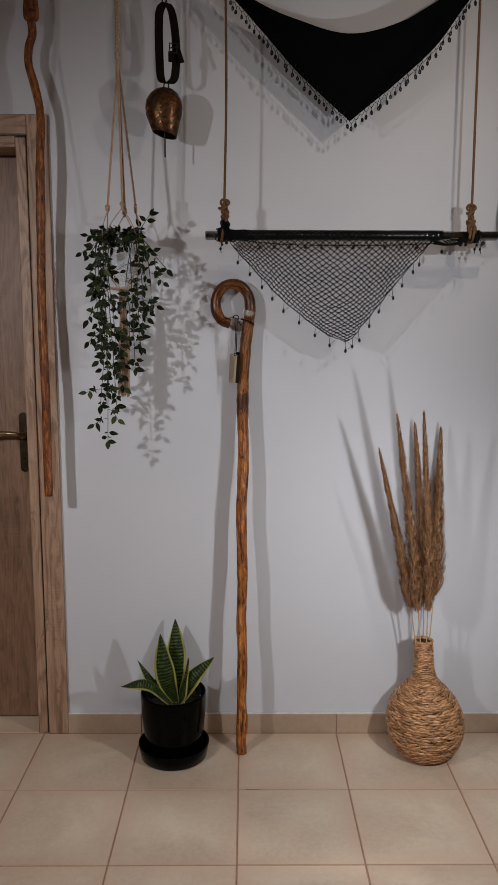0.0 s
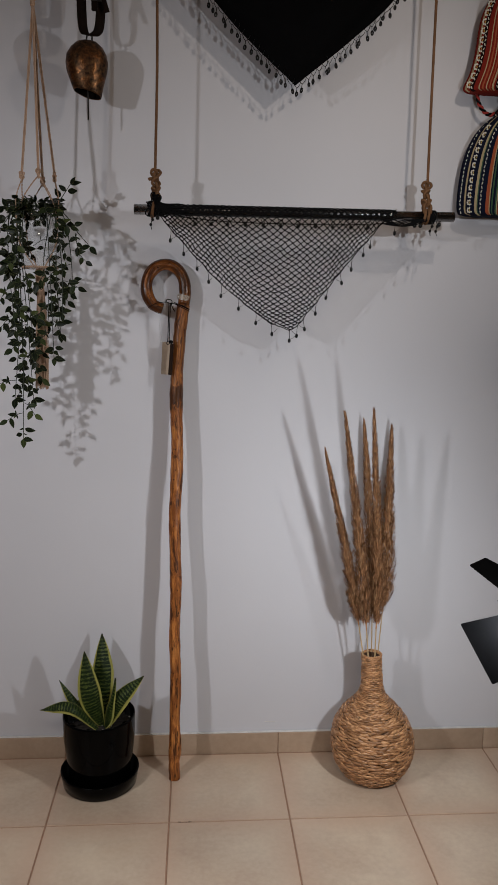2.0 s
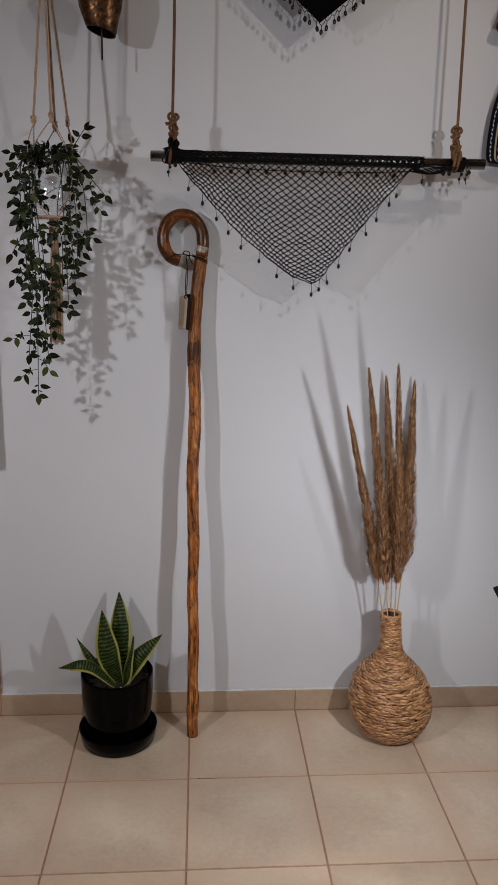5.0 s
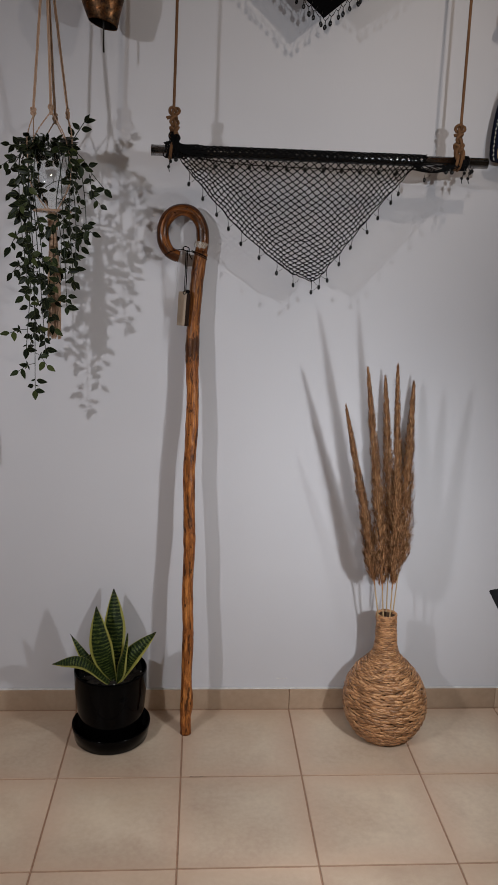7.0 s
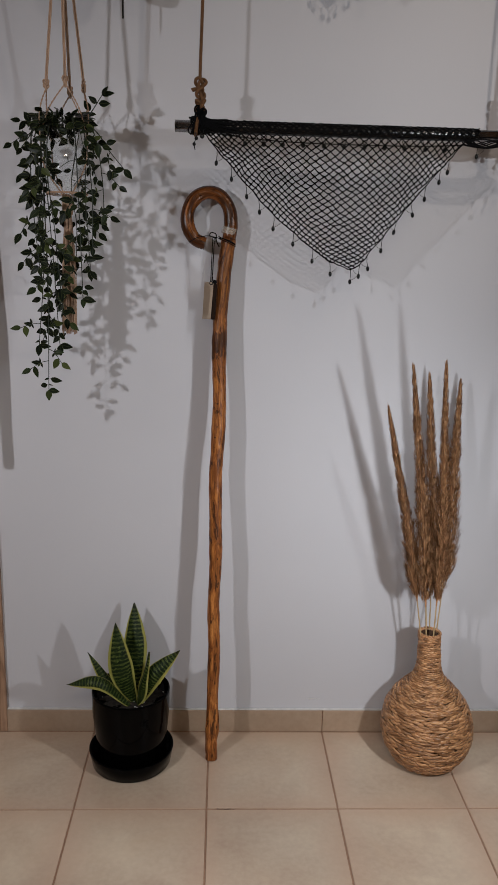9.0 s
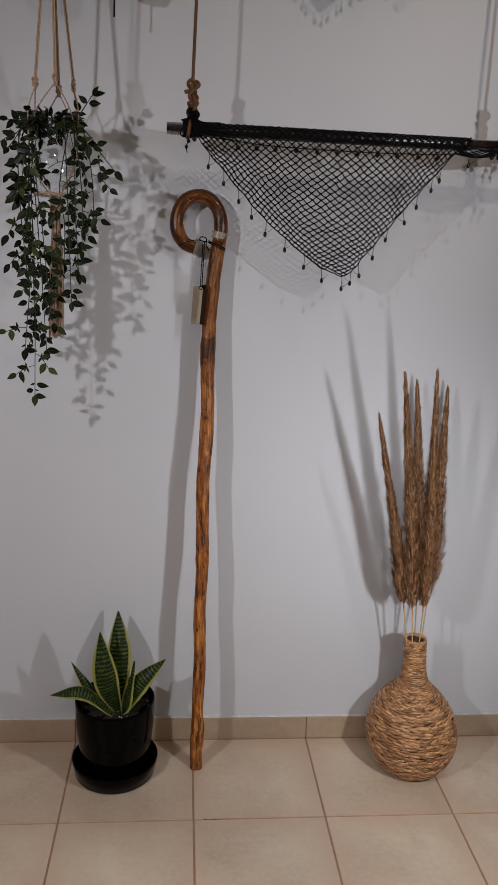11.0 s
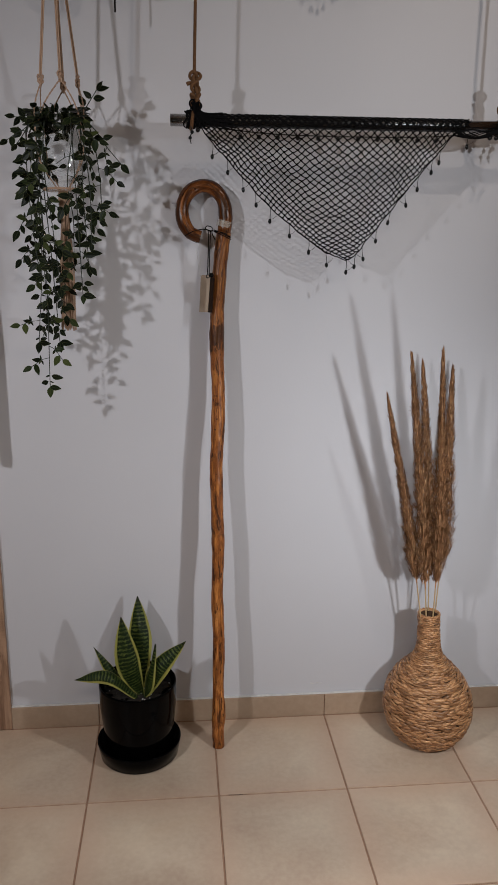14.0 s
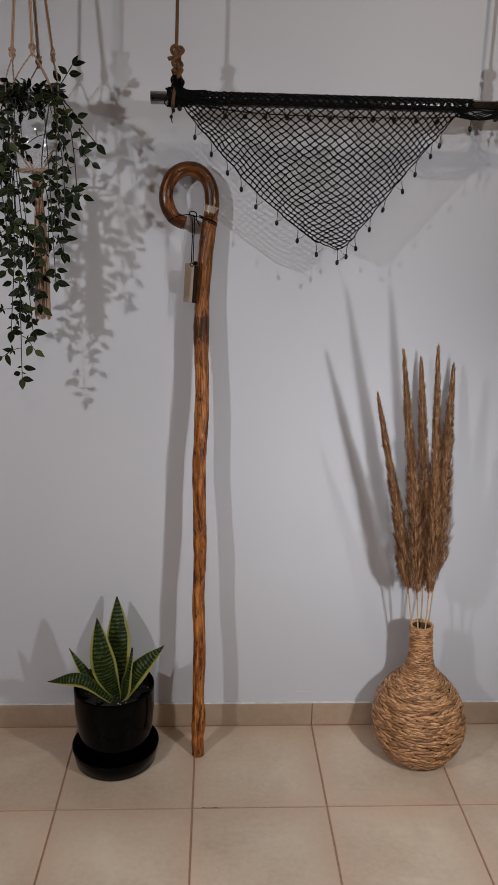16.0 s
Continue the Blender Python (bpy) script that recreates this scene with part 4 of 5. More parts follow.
def build_hanger():
    h = empty("macrame_hanger", (MC.x, MC.y, 2.36), "natural cotton macrame plant hanger with long tassel", "plant hanger")
    top = Vector((MC.x + 0.003, MC.y, 2.50))
    tagged(part("wall_hook", tube(spline([(top.x, 0.0, 2.505), (top.x, MC.y * 0.6, 2.505), (top.x, MC.y, 2.497), (top.x, MC.y - 0.015, 2.512)], 20), 0.003, 8), IRON), "dark iron hook in the wall holding the macrame hanger", "hook")
    bm = bmesh.new()
    n = 120
    for s in range(3):
        pts = []
        for i in range(n + 1):
            z = 2.497 + (2.203 - 2.497) * i / n
            a = i / n * 2 * math.pi * 9 + s * 2 * math.pi / 3
            pts.append(Vector((MC.x + 0.001 + 0.0042 * math.sin(a), MC.y + 0.003 * math.sin(2 * a), z)))
        add_tube(bm, pts, 0.0033, 6)
    part("braid", bm, COTTON, h, "braided cotton upper length")
    part("wrap", rope([Vector((MC.x - 0.001, MC.y, 2.212)), Vector((MC.x - 0.001, MC.y, 2.190))], 0.0062, strands=3, pitch=0.01), COTTON, h)
    ang = [217, 284, 21, 84]
    gather = 1.512
    knots = []
    for a in ang:
        a = radians(a)
        knots.append(Vector((MC.x + 0.0445 * math.cos(a), MC.y + 0.0445 * math.sin(a), 1.770 + 0.004 * math.sin(3 * a))))
    for i, k in enumerate(knots):
        bm = bmesh.new()
        for d in (-0.0017, 0.0017):
            s = Vector((MC.x + d, MC.y, 2.195))
            add_tube(bm, spline([s, s.lerp(k + Vector((d, 0, 0)), 0.5), k + Vector((d, 0, 0.004))], 30), 0.0017, 6)
        add_tube(bm, knot_curve(k, 0.0068, 40, i * 0.9), 0.0022, 6, closed=True)
        add_tube(bm, knot_curve(k - Vector((0, 0, 0.006)), 0.0058, 40, i * 0.9 + 0.8), 0.0022, 6, closed=True)
        nxt = knots[(i + 1) % 4]
        b = radians((207, 335, 50, 135)[i])
        mid = Vector((MC.x + 0.060 * math.cos(b), MC.y + 0.060 * math.sin(b), 1.655))
        for a in (k, nxt):
            add_rope(bm, [a - Vector((0, 0, 0.008)), a.lerp(mid, 0.5) + (mid - MC - Vector((0, 0, 1.655))) * 0.12, mid], 0.0018, 2, 0.02, 5)
        add_rope(bm, [mid, mid.lerp(Vector((MC.x, MC.y, gather)), 0.45) + (mid - MC - Vector((0, 0, 1.655))) * 0.32, Vector((MC.x, MC.y, gather))], 0.0018, 2, 0.014, 5)
        part("cord", bm, COTTON, h, "pair of cotton cords with a knot")
    part("gathering_knot", rope([Vector((MC.x, MC.y, 1.522)), Vector((MC.x, MC.y, 1.488))], 0.013, strands=4, pitch=0.012), COTTON, h)
    bm = bmesh.new()
    rnd = random.Random(3)
    for _ in range(110):
        a, r = rnd.uniform(0, 6.28), rnd.uniform(0.001, 0.0105)
        e = Vector((MC.x - 0.004 + 2.0 * r * math.cos(a), MC.y + 1.7 * r * math.sin(a), 1.206 + rnd.uniform(-0.006, 0.022)))
        s = Vector((MC.x + r * math.cos(a) * 0.8, MC.y + r * math.sin(a) * 0.8, 1.492))
        add_tube(bm, spline([s, s.lerp(e, 0.5) + Vector((rnd.gauss(0, 0.003), rnd.gauss(0, 0.003), 0)), e], 14), 0.0011, 4)
    part("tassel", bm, COTTON, h, "long loose cotton tassel")

    g = [(0.0, 1.524), (0.030, 1.5245), (0.041, 1.530), (0.050, 1.552), (0.0545, 1.585), (0.053, 1.62), (0.046, 1.65), (0.040, 1.664), (0.041, 1.680)]
    inner = [(r - 0.0025, z + (0.003 if z < 1.53 else 0)) for r, z in reversed(g[1:])]
    ob = part("glass_bowl", lathe([*g, (0.0395, 1.682), *inner, (0.0, 1.528)], 56, (MC.x, MC.y, 0)), GLASS)
    tagged(ob, "clear glass bowl held in the macrame hanger", "glass bowl").visible_shadow = False
    ring = [Vector((MC.x + 0.046 * math.cos(a), MC.y + 0.046 * math.sin(a), 1.531)) for a in (2 * math.pi * k / 40 for k in range(40))]
    part("ring_cord", rope([*ring, ring[0]], 0.003, strands=2, pitch=0.014), COTTON, h)


def leaf_mesh(length, half, curl, fold):
    bm = bmesh.new()
    uvl = bm.loops.layers.uv.new("UVMap")
    n = 6
    rows = []
    for i in range(n + 1):
        f = i / n
        w = half * (math.sin(math.pi * f ** 0.76) ** 0.95 if 0 < f < 1 else 0.02)
        w = max(w, half * 0.03)
        z = -curl * f * f * length
        rows.append([bm.verts.new((u * w, f * length, z + abs(u) * w * fold)) for u in (-1, 0, 1)])
    for i in range(n):
        for k in range(2):
            fc = bm.faces.new((rows[i][k], rows[i][k + 1], rows[i + 1][k + 1], rows[i + 1][k]))
            for lp, (a, b) in zip(fc.loops, ((k, i), (k + 1, i), (k + 1, i + 1), (k, i + 1))):
                lp[uvl].uv = (a / 2, b / n)
    return finish("leaf", bm, IVY)


def build_ivy():
    plant = empty("trailing_plant", (MC.x, MC.y, 1.68), "dark green trailing artificial plant spilling from glass", "plant")
    rnd = random.Random(21)
    leaves = [leaf_mesh(0.034, 0.0092, 0.15, 0.14), leaf_mesh(0.031, 0.0090, 0.06, 0.10), leaf_mesh(0.027, 0.0078, 0.25, 0.22), leaf_mesh(0.016, 0.0032, 0.15, 0.2)]
    X = lambda px: -0.401 + (px - 188 + (5 if px < 185 else 0)) * 0.00175
    Z = lambda py: 1.042 + (793 - py) * 0.00174
    # ends of the runners, their depth, the shoulder they hang over, and how bushy they are
    runs = [((188, 778), -0.035, (183, 452), 1.0), ((203, 716), -0.015, (190, 470), 1.0), ((179, 680), 0.02, (180, 470), 0.6), ((176, 610), -0.03, (170, 445), 1.0),
            ((210, 640), -0.045, (196, 480), 0.7), ((240, 650), -0.05, (234, 440), 0.8), ((248, 612), -0.02, (244, 450), 0.6),
            ((254, 582), -0.045, (246, 440), 0.8), ((268, 546), -0.02, (258, 440), 0.7), ((296, 480), -0.03, (262, 436), 0.8), ((156, 456), -0.02, (174, 428), 0.8),
            ((166, 515), -0.01, (168, 438), 0.9), ((266, 386), 0.0, (250, 410), 0.5), ((176, 430), 0.0, (186, 432), 0.5),
            ((226, 600), 0.01, (222, 500), 0.7), ((160, 436), 0.02, (174, 424), 0.9), ((170, 716), -0.02, (180, 480), 0.5)]
    rest = []
    for (ex, ey), dy, (sx, sy), bushy in runs:
        sh = Vector((X(sx), MC.y + dy * 0.9, Z(sy)))
        end = Vector((X(ex), MC.y + dy, Z(ey)))
        way = Vector((sh.x - MC.x, dy * 1.2, 0)).normalized()
        root = Vector((MC.x, MC.y, 1.655)) + way * 0.012
        rim = Vector((MC.x, MC.y, 1.689)) + way * 0.046
        mid = sh.lerp(end, 0.5) + Vector((rnd.gauss(0, 0.005), rnd.gauss(0, 0.008), 0))
        line = spline([root, rim, sh, mid, end], 80)
        run = [0.0]
        for p, q in zip(line, line[1:]):
            run.append(run[-1] + (q - p).length)
        bm = tube(line, [0.0017 - 0.0007 * i / 80 for i in range(81)], 5)
        spots = []
        go, side = 0.05 if run[-1] > 0.12 else 0.02, rnd.choice((-1, 1))
        while go < run[-1] - 0.008:
            i = min(range(81), key=lambda q: abs(run[q] - go))
            p, t = line[i], (line[min(i + 1, 80)] - line[max(i - 1, 0)]).normalized()
            left = run[-1] - go
            a = (0 if side > 0 else math.pi) + rnd.gauss(0, 0.45)
            out = Vector((math.cos(a), math.sin(a) - 0.2, 0))
            out = (out - t * out.dot(t)).normalized()
            if left > 0.04 and rnd.random() < (0.6 if go / run[-1] < 0.55 else 0.8) * bushy:
                # a drooping twig: a whorl half way, two leaves at its end
                reach, drop = rnd.uniform(0.024, 0.046), rnd.uniform(0.014, 0.040)
                tw = spline([p, p + out * reach * 0.45 + t * drop * 0.25, p + out * reach + t * drop], 10)
                add_tube(bm, tw, 0.0008, 4)
                e = (tw[-1] - tw[-2]).normalized()
                spots.append((tw[-1], (e + out * rnd.uniform(0.0, 0.5) + t * rnd.uniform(-0.3, 0.4)).normalized(), rnd.choice((0, 1))))
                spots.append((tw[8], (t * 0.9 - out * rnd.uniform(0.0, 0.6)).normalized(), rnd.choice((0, 1, 2))))
                w = tw[5]
                spots.append((w, (out + Vector((0, 0, rnd.uniform(-0.1, 0.4)))).normalized(), rnd.choice((0, 1, 2))))
                spots.append((w, (Vector((0, 0, 1)) + out * 0.25).normalized(), 3))
                spots.append((w, (out * 0.8 + t).normalized(), 3))
                spots.append((w, (t * 0.9 - out * 0.4).normalized(), 3))
                go += rnd.uniform(0.042, 0.060) if go / run[-1] < 0.55 else rnd.uniform(0.030, 0.042)
            else:
                d = (out + t * rnd.uniform(0.1, 0.7) + Vector((0, 0, rnd.uniform(0.0, 0.35)))).normalized()
                spots.append((p + d * 0.004, d, rnd.choice((0, 1, 2))))
                if rnd.random() < 0.6:
                    spots.append((p, (d * -0.9 + t * 0.6).normalized(), rnd.choice((1, 2, 3))))
                go += rnd.uniform(0.017, 0.027)
            side = -side
        t = (line[-1] - line[-3]).normalized()
        spots.append((line[-1], t, 1))
        spots.append((line[-1], (t * 0.3 + Vector((rnd.choice((-1, 1)), 0, 0.1))).normalized(), 0))
        part("runner", bm, STEM, plant)
        for p, d, kind in spots:
            if -0.034 < p.x - MC.x < 0.042 and 1.54 < p.z < 1.672 and p.y < MC.y + 0.01 and rnd.random() < 0.8:
                continue
            face = Vector((rnd.gauss(0, 0.38), -1, rnd.gauss(0.15, 0.38))).normalized()
            x = d.cross(face).normalized()
            z = x.cross(d)
            s = rnd.uniform(0.69, 0.93)
            m = Matrix.Translation(p) @ Matrix((x, d, z)).transposed().to_4x4() @ Matrix.Diagonal((s, s, s, 1))
            rest.append((m, kind, p.y))
    # the foremost leaves are parts of their own, the others one dense mass
    rest.sort(key=lambda q: q[2])
    for m, kind, _ in rest[:295]:
        ob = new("leaf", leaves[kind])
        ob.parent = plant
        ob.matrix_parent_inverse = plant.matrix_world.inverted()
        ob.matrix_world = m
    bm = bmesh.new()
    for m, kind, _ in rest[295:]:
        k = len(bm.verts)
        bm.from_mesh(leaves[kind])
        bm.verts.ensure_lookup_table()
        bmesh.ops.transform(bm, matrix=m, verts=bm.verts[k:])
    if rest[295:]:
        tagged(part("leaf_mass", bm, IVY, plant, "hanging dark green leaves"), kind="stuff")
    # dense tuft over the mouth of the bowl
    src = leaves[1]
    bm = bmesh.new()
    for _ in range(170):
        a, r = rnd.uniform(0, 6.28), 0.050 * math.sqrt(rnd.random())
        p = Vector((MC.x + r * math.cos(a) * 1.2 - 0.006, MC.y + r * math.sin(a), 1.687 + rnd.uniform(-0.010, 0.020)))
        d = Vector((math.cos(a) + rnd.gauss(0, 0.5), math.sin(a) + rnd.gauss(0, 0.5), rnd.uniform(-0.5, 0.7))).normalized()
        face = Vector((rnd.gauss(0, 0.5), -0.6, 1)).normalized()
        x = d.cross(face).normalized()
        m = Matrix.Translation(p) @ Matrix((x, d, x.cross(d))).transposed().to_4x4() @ Matrix.Diagonal((0.85, 0.85, 0.85, 1))
        k = len(bm.verts)
        bm.from_mesh(src)
        bm.verts.ensure_lookup_table()
        bmesh.ops.transform(bm, matrix=m, verts=bm.verts[k:])
    tagged(part("leaf_tuft", bm, IVY, plant, "dense tuft of small dark leaves"), kind="stuff")


# ---------------------------------------------------------------- bell
def build_bell():
    c = Vector((-0.2205, -0.125, 0))
    b = empty("cow_bell", (c.x, c.y, 2.37), "aged bronze cow bell hanging on a leather strap", "bell")
    prof = [(0.0, 2.125), (0.012, 2.1245), (0.027, 2.120), (0.042, 2.107), (0.052, 2.089), (0.0557, 2.069), (0.053, 2.047), (0.0455, 2.020), (0.0375, 1.994), (0.0360, 1.990), (0.0348, 1.991)]
    # The inside has its own dark colour, which stands in for shade
    hollow = [(0.0348, 1.991), (0.044, 2.03), (0.050, 2.067), (0.03, 2.112), (0.0, 2.119)]
    for outline, name, mat, note in ((prof, "bell_body", BELL_METAL, "dented mottled bronze body"), (hollow, "bell_inside", BELL_SHADE, "dirty inside of the bell with shade put into its colour")):
        bm = lathe(outline, 56)
        for v in bm.verts:
            low = max(0.0, (2.03 - v.co.z) / 0.04)
            v.co.z += low * (v.co.x * -0.26 - v.co.y * 0.10)
            v.co.y *= 0.78
            v.co += Vector((c.x, c.y, 0)) + 0.0016 * noise.noise(v.co * 30) * Vector((1, 1, 0.5))
        part(name, bm, mat, b, note)
    part("clapper", tube([Vector((c.x + 0.002, c.y, 2.07)), Vector((c.x + 0.001, c.y, 1.925))], 0.0022, 8), IRON, b, "thin iron clapper rod")
    bm = bmesh.new()
    for d in (-0.008, 0.008):
        add_tube(bm, [Vector((c.x + 0.006 + d, c.y, 2.120)), Vector((c.x + 0.008 + d * 0.8, c.y, 2.139))], 0.0022, 8)
    part("staple", bm, IRON, b)
    # strap: a wide leather loop
    loop = [(0.0, 2.146), (-0.012, 2.148), (-0.019, 2.165), (-0.0215, 2.21), (-0.0225, 2.29), (-0.019, 2.345), (-0.006, 2.366), (0.007, 2.366), (0.020, 2.34), (0.029, 2.28), (0.031, 2.22), (0.026, 2.165), (0.014, 2.148), (0.0, 2.146)]
    pts = spline([(c.x + 0.009 + x * 0.95, c.y, z - 0.007) for x, z in loop], 90)
    bm = bmesh.new()
    rings = []
    for i, p in enumerate(pts[:-1]):
        t = (pts[i + 1] - pts[i - 1 if i else -2]).normalized()
        nrm = Vector((-t.z, 0, t.x))
        w = Vector((0.86, 0.50, 0)) * 0.0118
        rings.append([bm.verts.new(p + nrm * a * 0.0016 + w * s) for a, s in ((-1, -1), (-1, 1), (1, 1), (1, -1))])
    for i in range(len(rings)):
        a, q = rings[i], rings[(i + 1) % len(rings)]
        for k in range(4):
            bm.faces.new((a[k], a[(k + 1) % 4], q[(k + 1) % 4], q[k]))
    strap = part("strap", bm, LEATHER, b, "dark brown leather strap loop", smooth=False)
    m = Matrix.Translation((c.x + 0.050, c.y - 0.014, 2.216)) @ Matrix.Rotation(radians(-17), 4, "Y")
    part("strap_end", box((-0.006, -0.002, -0.026), (0.006, 0.002, 0.04), 0.0015, m), LEATHER, strap)
    bm = bmesh.new()
    q = [Vector((c.x + 0.031 + x, c.y - 0.016, 2.232 + z)) for x, z in ((-0.012, -0.014), (0.010, -0.014), (0.012, 0.012), (-0.010, 0.014))]
    add_tube(bm, q, 0.0022, 6, closed=True)
    add_tube(bm, [q[0].lerp(q[3], 0.5), q[1].lerp(q[2], 0.5) + Vector((0.006, -0.002, 0.004))], 0.0018, 6)
    part("buckle", bm, IRON, strap, "dark iron buckle")
    m = Matrix.Translation((c.x + 0.023, c.y - 0.013, 2.208))
    part("strap_keeper", box((-0.007, -0.004, -0.014), (0.009, 0.004, 0.016), 0.002, m), LEATHER, strap)
    hk = spline([(c.x, 0.0, 2.415), (c.x, c.y * 0.6, 2.415), (c.x, c.y, 2.408), (c.x - 0.004, c.y - 0.002, 2.38), (c.x + 0.005, c.y - 0.002, 2.3585), (c.x + 0.012, c.y - 0.002, 2.370)], 40)
    tagged(part("wall_hook", tube(hk, 0.0022, 8), IRON), "dark iron hook in the wall holding the cow bell", "hook")


# ---------------------------------------------------------------- shawl with beaded fringe
def tassel_mesh():
    bm = bmesh.new()
    for e in (-1, 1):
        add_tube(bm, spline([(0.0115 * e, 0, 0.004), (0.007 * e, 0, -0.006), (0, 0, -0.013)], 5), 0.0010, 4)
    add_tube(bm, [Vector((0, 0, -0.012)), Vector((0, 0, -0.025))], 0.0012, 4)
    ring = [Vector((0.0030 * math.cos(a), 0, -0.0305 + 0.0058 * math.sin(a))) for a in (2 * math.pi * k / 10 for k in range(10))]
    add_tube(bm, ring, 0.0026, 6, closed=True)
    return finish("tassel", bm, BLACK_BEAD)


def build_shawl():
    y = -0.13
    s = empty("beaded_shawl", (0.325, y, 2.47), "black triangular shawl with a beaded fringe", "shawl")
    L, R, T = (-0.118, 2.480), (0.793, 2.490), (0.3380, 2.0290)
    nu, nv = 60, 26
    left = spline([(L[0], 0, L[1]), (0.0199, 0, 2.339), (0.1740, 0, 2.177), (T[0], 0, T[1])], nu // 2)
    right = spline([(T[0], 0, T[1]), (0.471, 0, 2.133), (0.591, 0, 2.244), (0.680, 0, 2.364), (R[0], 0, R[1])], nu // 2)
    edge = left + right[1:]
    topc = spline([(L[0], 0, L[1]), (0.0485, 0, 2.369), (0.1733, 0, 2.309), (0.3248, 0, 2.274), (0.480, 0, 2.306), (0.598, 0, 2.369), (R[0], 0, R[1])], nu)
    bm = bmesh.new()
    rows = []
    for i in range(nu + 1):
        col = []
        for j in range(nv + 1):
            f = j / nv
            p = topc[i].lerp(edge[i], f)
            fold = 0.010 * math.sin(f * 9 + i * 0.22) * math.sin(math.pi * i / nu) + 0.004 * noise.noise((p.x * 14, p.z * 14, 2))
            col.append(bm.verts.new((p.x, y + fold - 0.012 * math.sin(math.pi * i / nu) * (1 - f), p.z)))
        rows.append(col)
    for i in range(nu):
        for j in range(nv):
            bm.faces.new((rows[i][j], rows[i + 1][j], rows[i + 1][j + 1], rows[i][j + 1]))
    bmesh.ops.remove_doubles(bm, verts=bm.verts[:], dist=1e-5)
    bmesh.ops.solidify(bm, geom=bm.faces[:], thickness=0.0016)
    part("cloth", bm, BLACK_CLOTH, s)
    me = tassel_mesh()
    rnd = random.Random(9)
    for line in (left, right):
        fine = spline(line, 400)
        step = 0.0182
        acc, goal = 0.0, 0.006
        for a, b in zip(fine, fine[1:]):
            acc += (b - a).length
            if acc >= goal:
                goal += step
                ob = new("tassel", me)
                ob.parent = s
                ob.matrix_parent_inverse = s.matrix_world.inverted()
                sc = rnd.uniform(0.8, 0.98)
                ob.matrix_world = Matrix.Translation((b.x, y + rnd.uniform(-0.003, 0.003), b.z + 0.001)) @ Matrix.Rotation(rnd.gauss(0, 0.12), 4, "Y") @ Matrix.Rotation(rnd.uniform(-0.7, 0.7), 4, "Z") @ Matrix.Scale(sc, 4)
    for x, z in (L, R):
        tagged(part("wall_hook", tube(spline([(x, 0, z + 0.004), (x, y * 0.6, z + 0.004), (x, y, z), (x, y - 0.01, z + 0.012)], 16), 0.003, 8), IRON), "dark iron hook in the wall holding the shawl", "hook")


# ---------------------------------------------------------------- hanging rod and net
RODY, RODZ = -0.150, 1.691


def rodz(x):
    return RODZ + 0.0008 - 0.002 * x


def build_rod():
    r = empty("hanging_rod", (0.348, RODY, RODZ), "steel tube hung level on two jute ropes", "hanging rod")
    bm = tube([Vector((-0.0975, RODY, rodz(-0.0975))), Vector((0.789, RODY, rodz(0.789)))], 0.0138, 28)
    part("tube", bm, STEEL, r, "brushed steel tube")
    for x, z in ((-0.040, 1.742), (0.709, 1.728)):
        side = 1 if x < 0 else -1
        xt = x + (0.006 if x < 0 else 0.002)
        part("rope", rope([Vector((xt, RODY, 2.50)), Vector((xt + 0.001 * side, RODY, 2.1)), Vector((x, RODY - 0.004, z + 0.045))], 0.0039, strands=3, pitch=0.016), JUTE, r, "twisted brown jute rope")
        bm = bmesh.new()
        for dz, size, turn in ((0.042, 0.0130, 0.3), (0.018, 0.0150, 1.3), (-0.006, 0.0145, 2.4)):
            add_tube(bm, knot_curve((x + 0.002 * side, RODY - 0.006, z + dz), size, 60, turn, 1.25), 0.0040, 7, closed=True)
        loop = [Vector((x + 0.003 * math.sin(a), RODY + 0.0185 * math.cos(a), rodz(x) + 0.0195 * math.sin(a))) for a in (2 * math.pi * k / 30 for k in range(30))]
        for d in (-0.006, 0.004)[: 1 if x < 0 else 2]:
            add_tube(bm, [p + Vector((d, 0, 0)) for p in loop], 0.0043, 7, closed=True)
        for d in () if x < 0 else (-0.008, 0.009):
            add_tube(bm, spline([(x + d, RODY - 0.016, rodz(x) + 0.006), (x + d * 1.1, RODY - 0.012, z - 0.012), (x, RODY - 0.008, z + 0.0)], 12), 0.0044, 7)
        add_tube(bm, spline([(x - 0.004, RODY - 0.01, z + 0.03), (x - 0.014, RODY - 0.012, z + 0.028), (x - 0.018, RODY - 0.012, z + 0.026)], 8), 0.0045, 7)
        part("knot", bm, JUTE, r, "thick jute rope knot")
        tagged(part("wall_hook", tube(spline([(xt, 0, 2.505), (xt, RODY * 0.6, 2.505), (xt, RODY, 2.498), (xt, RODY - 0.012, 2.512)], 16), 0.0035, 8), IRON), "dark iron hook in the wall holding a rope", "hook")


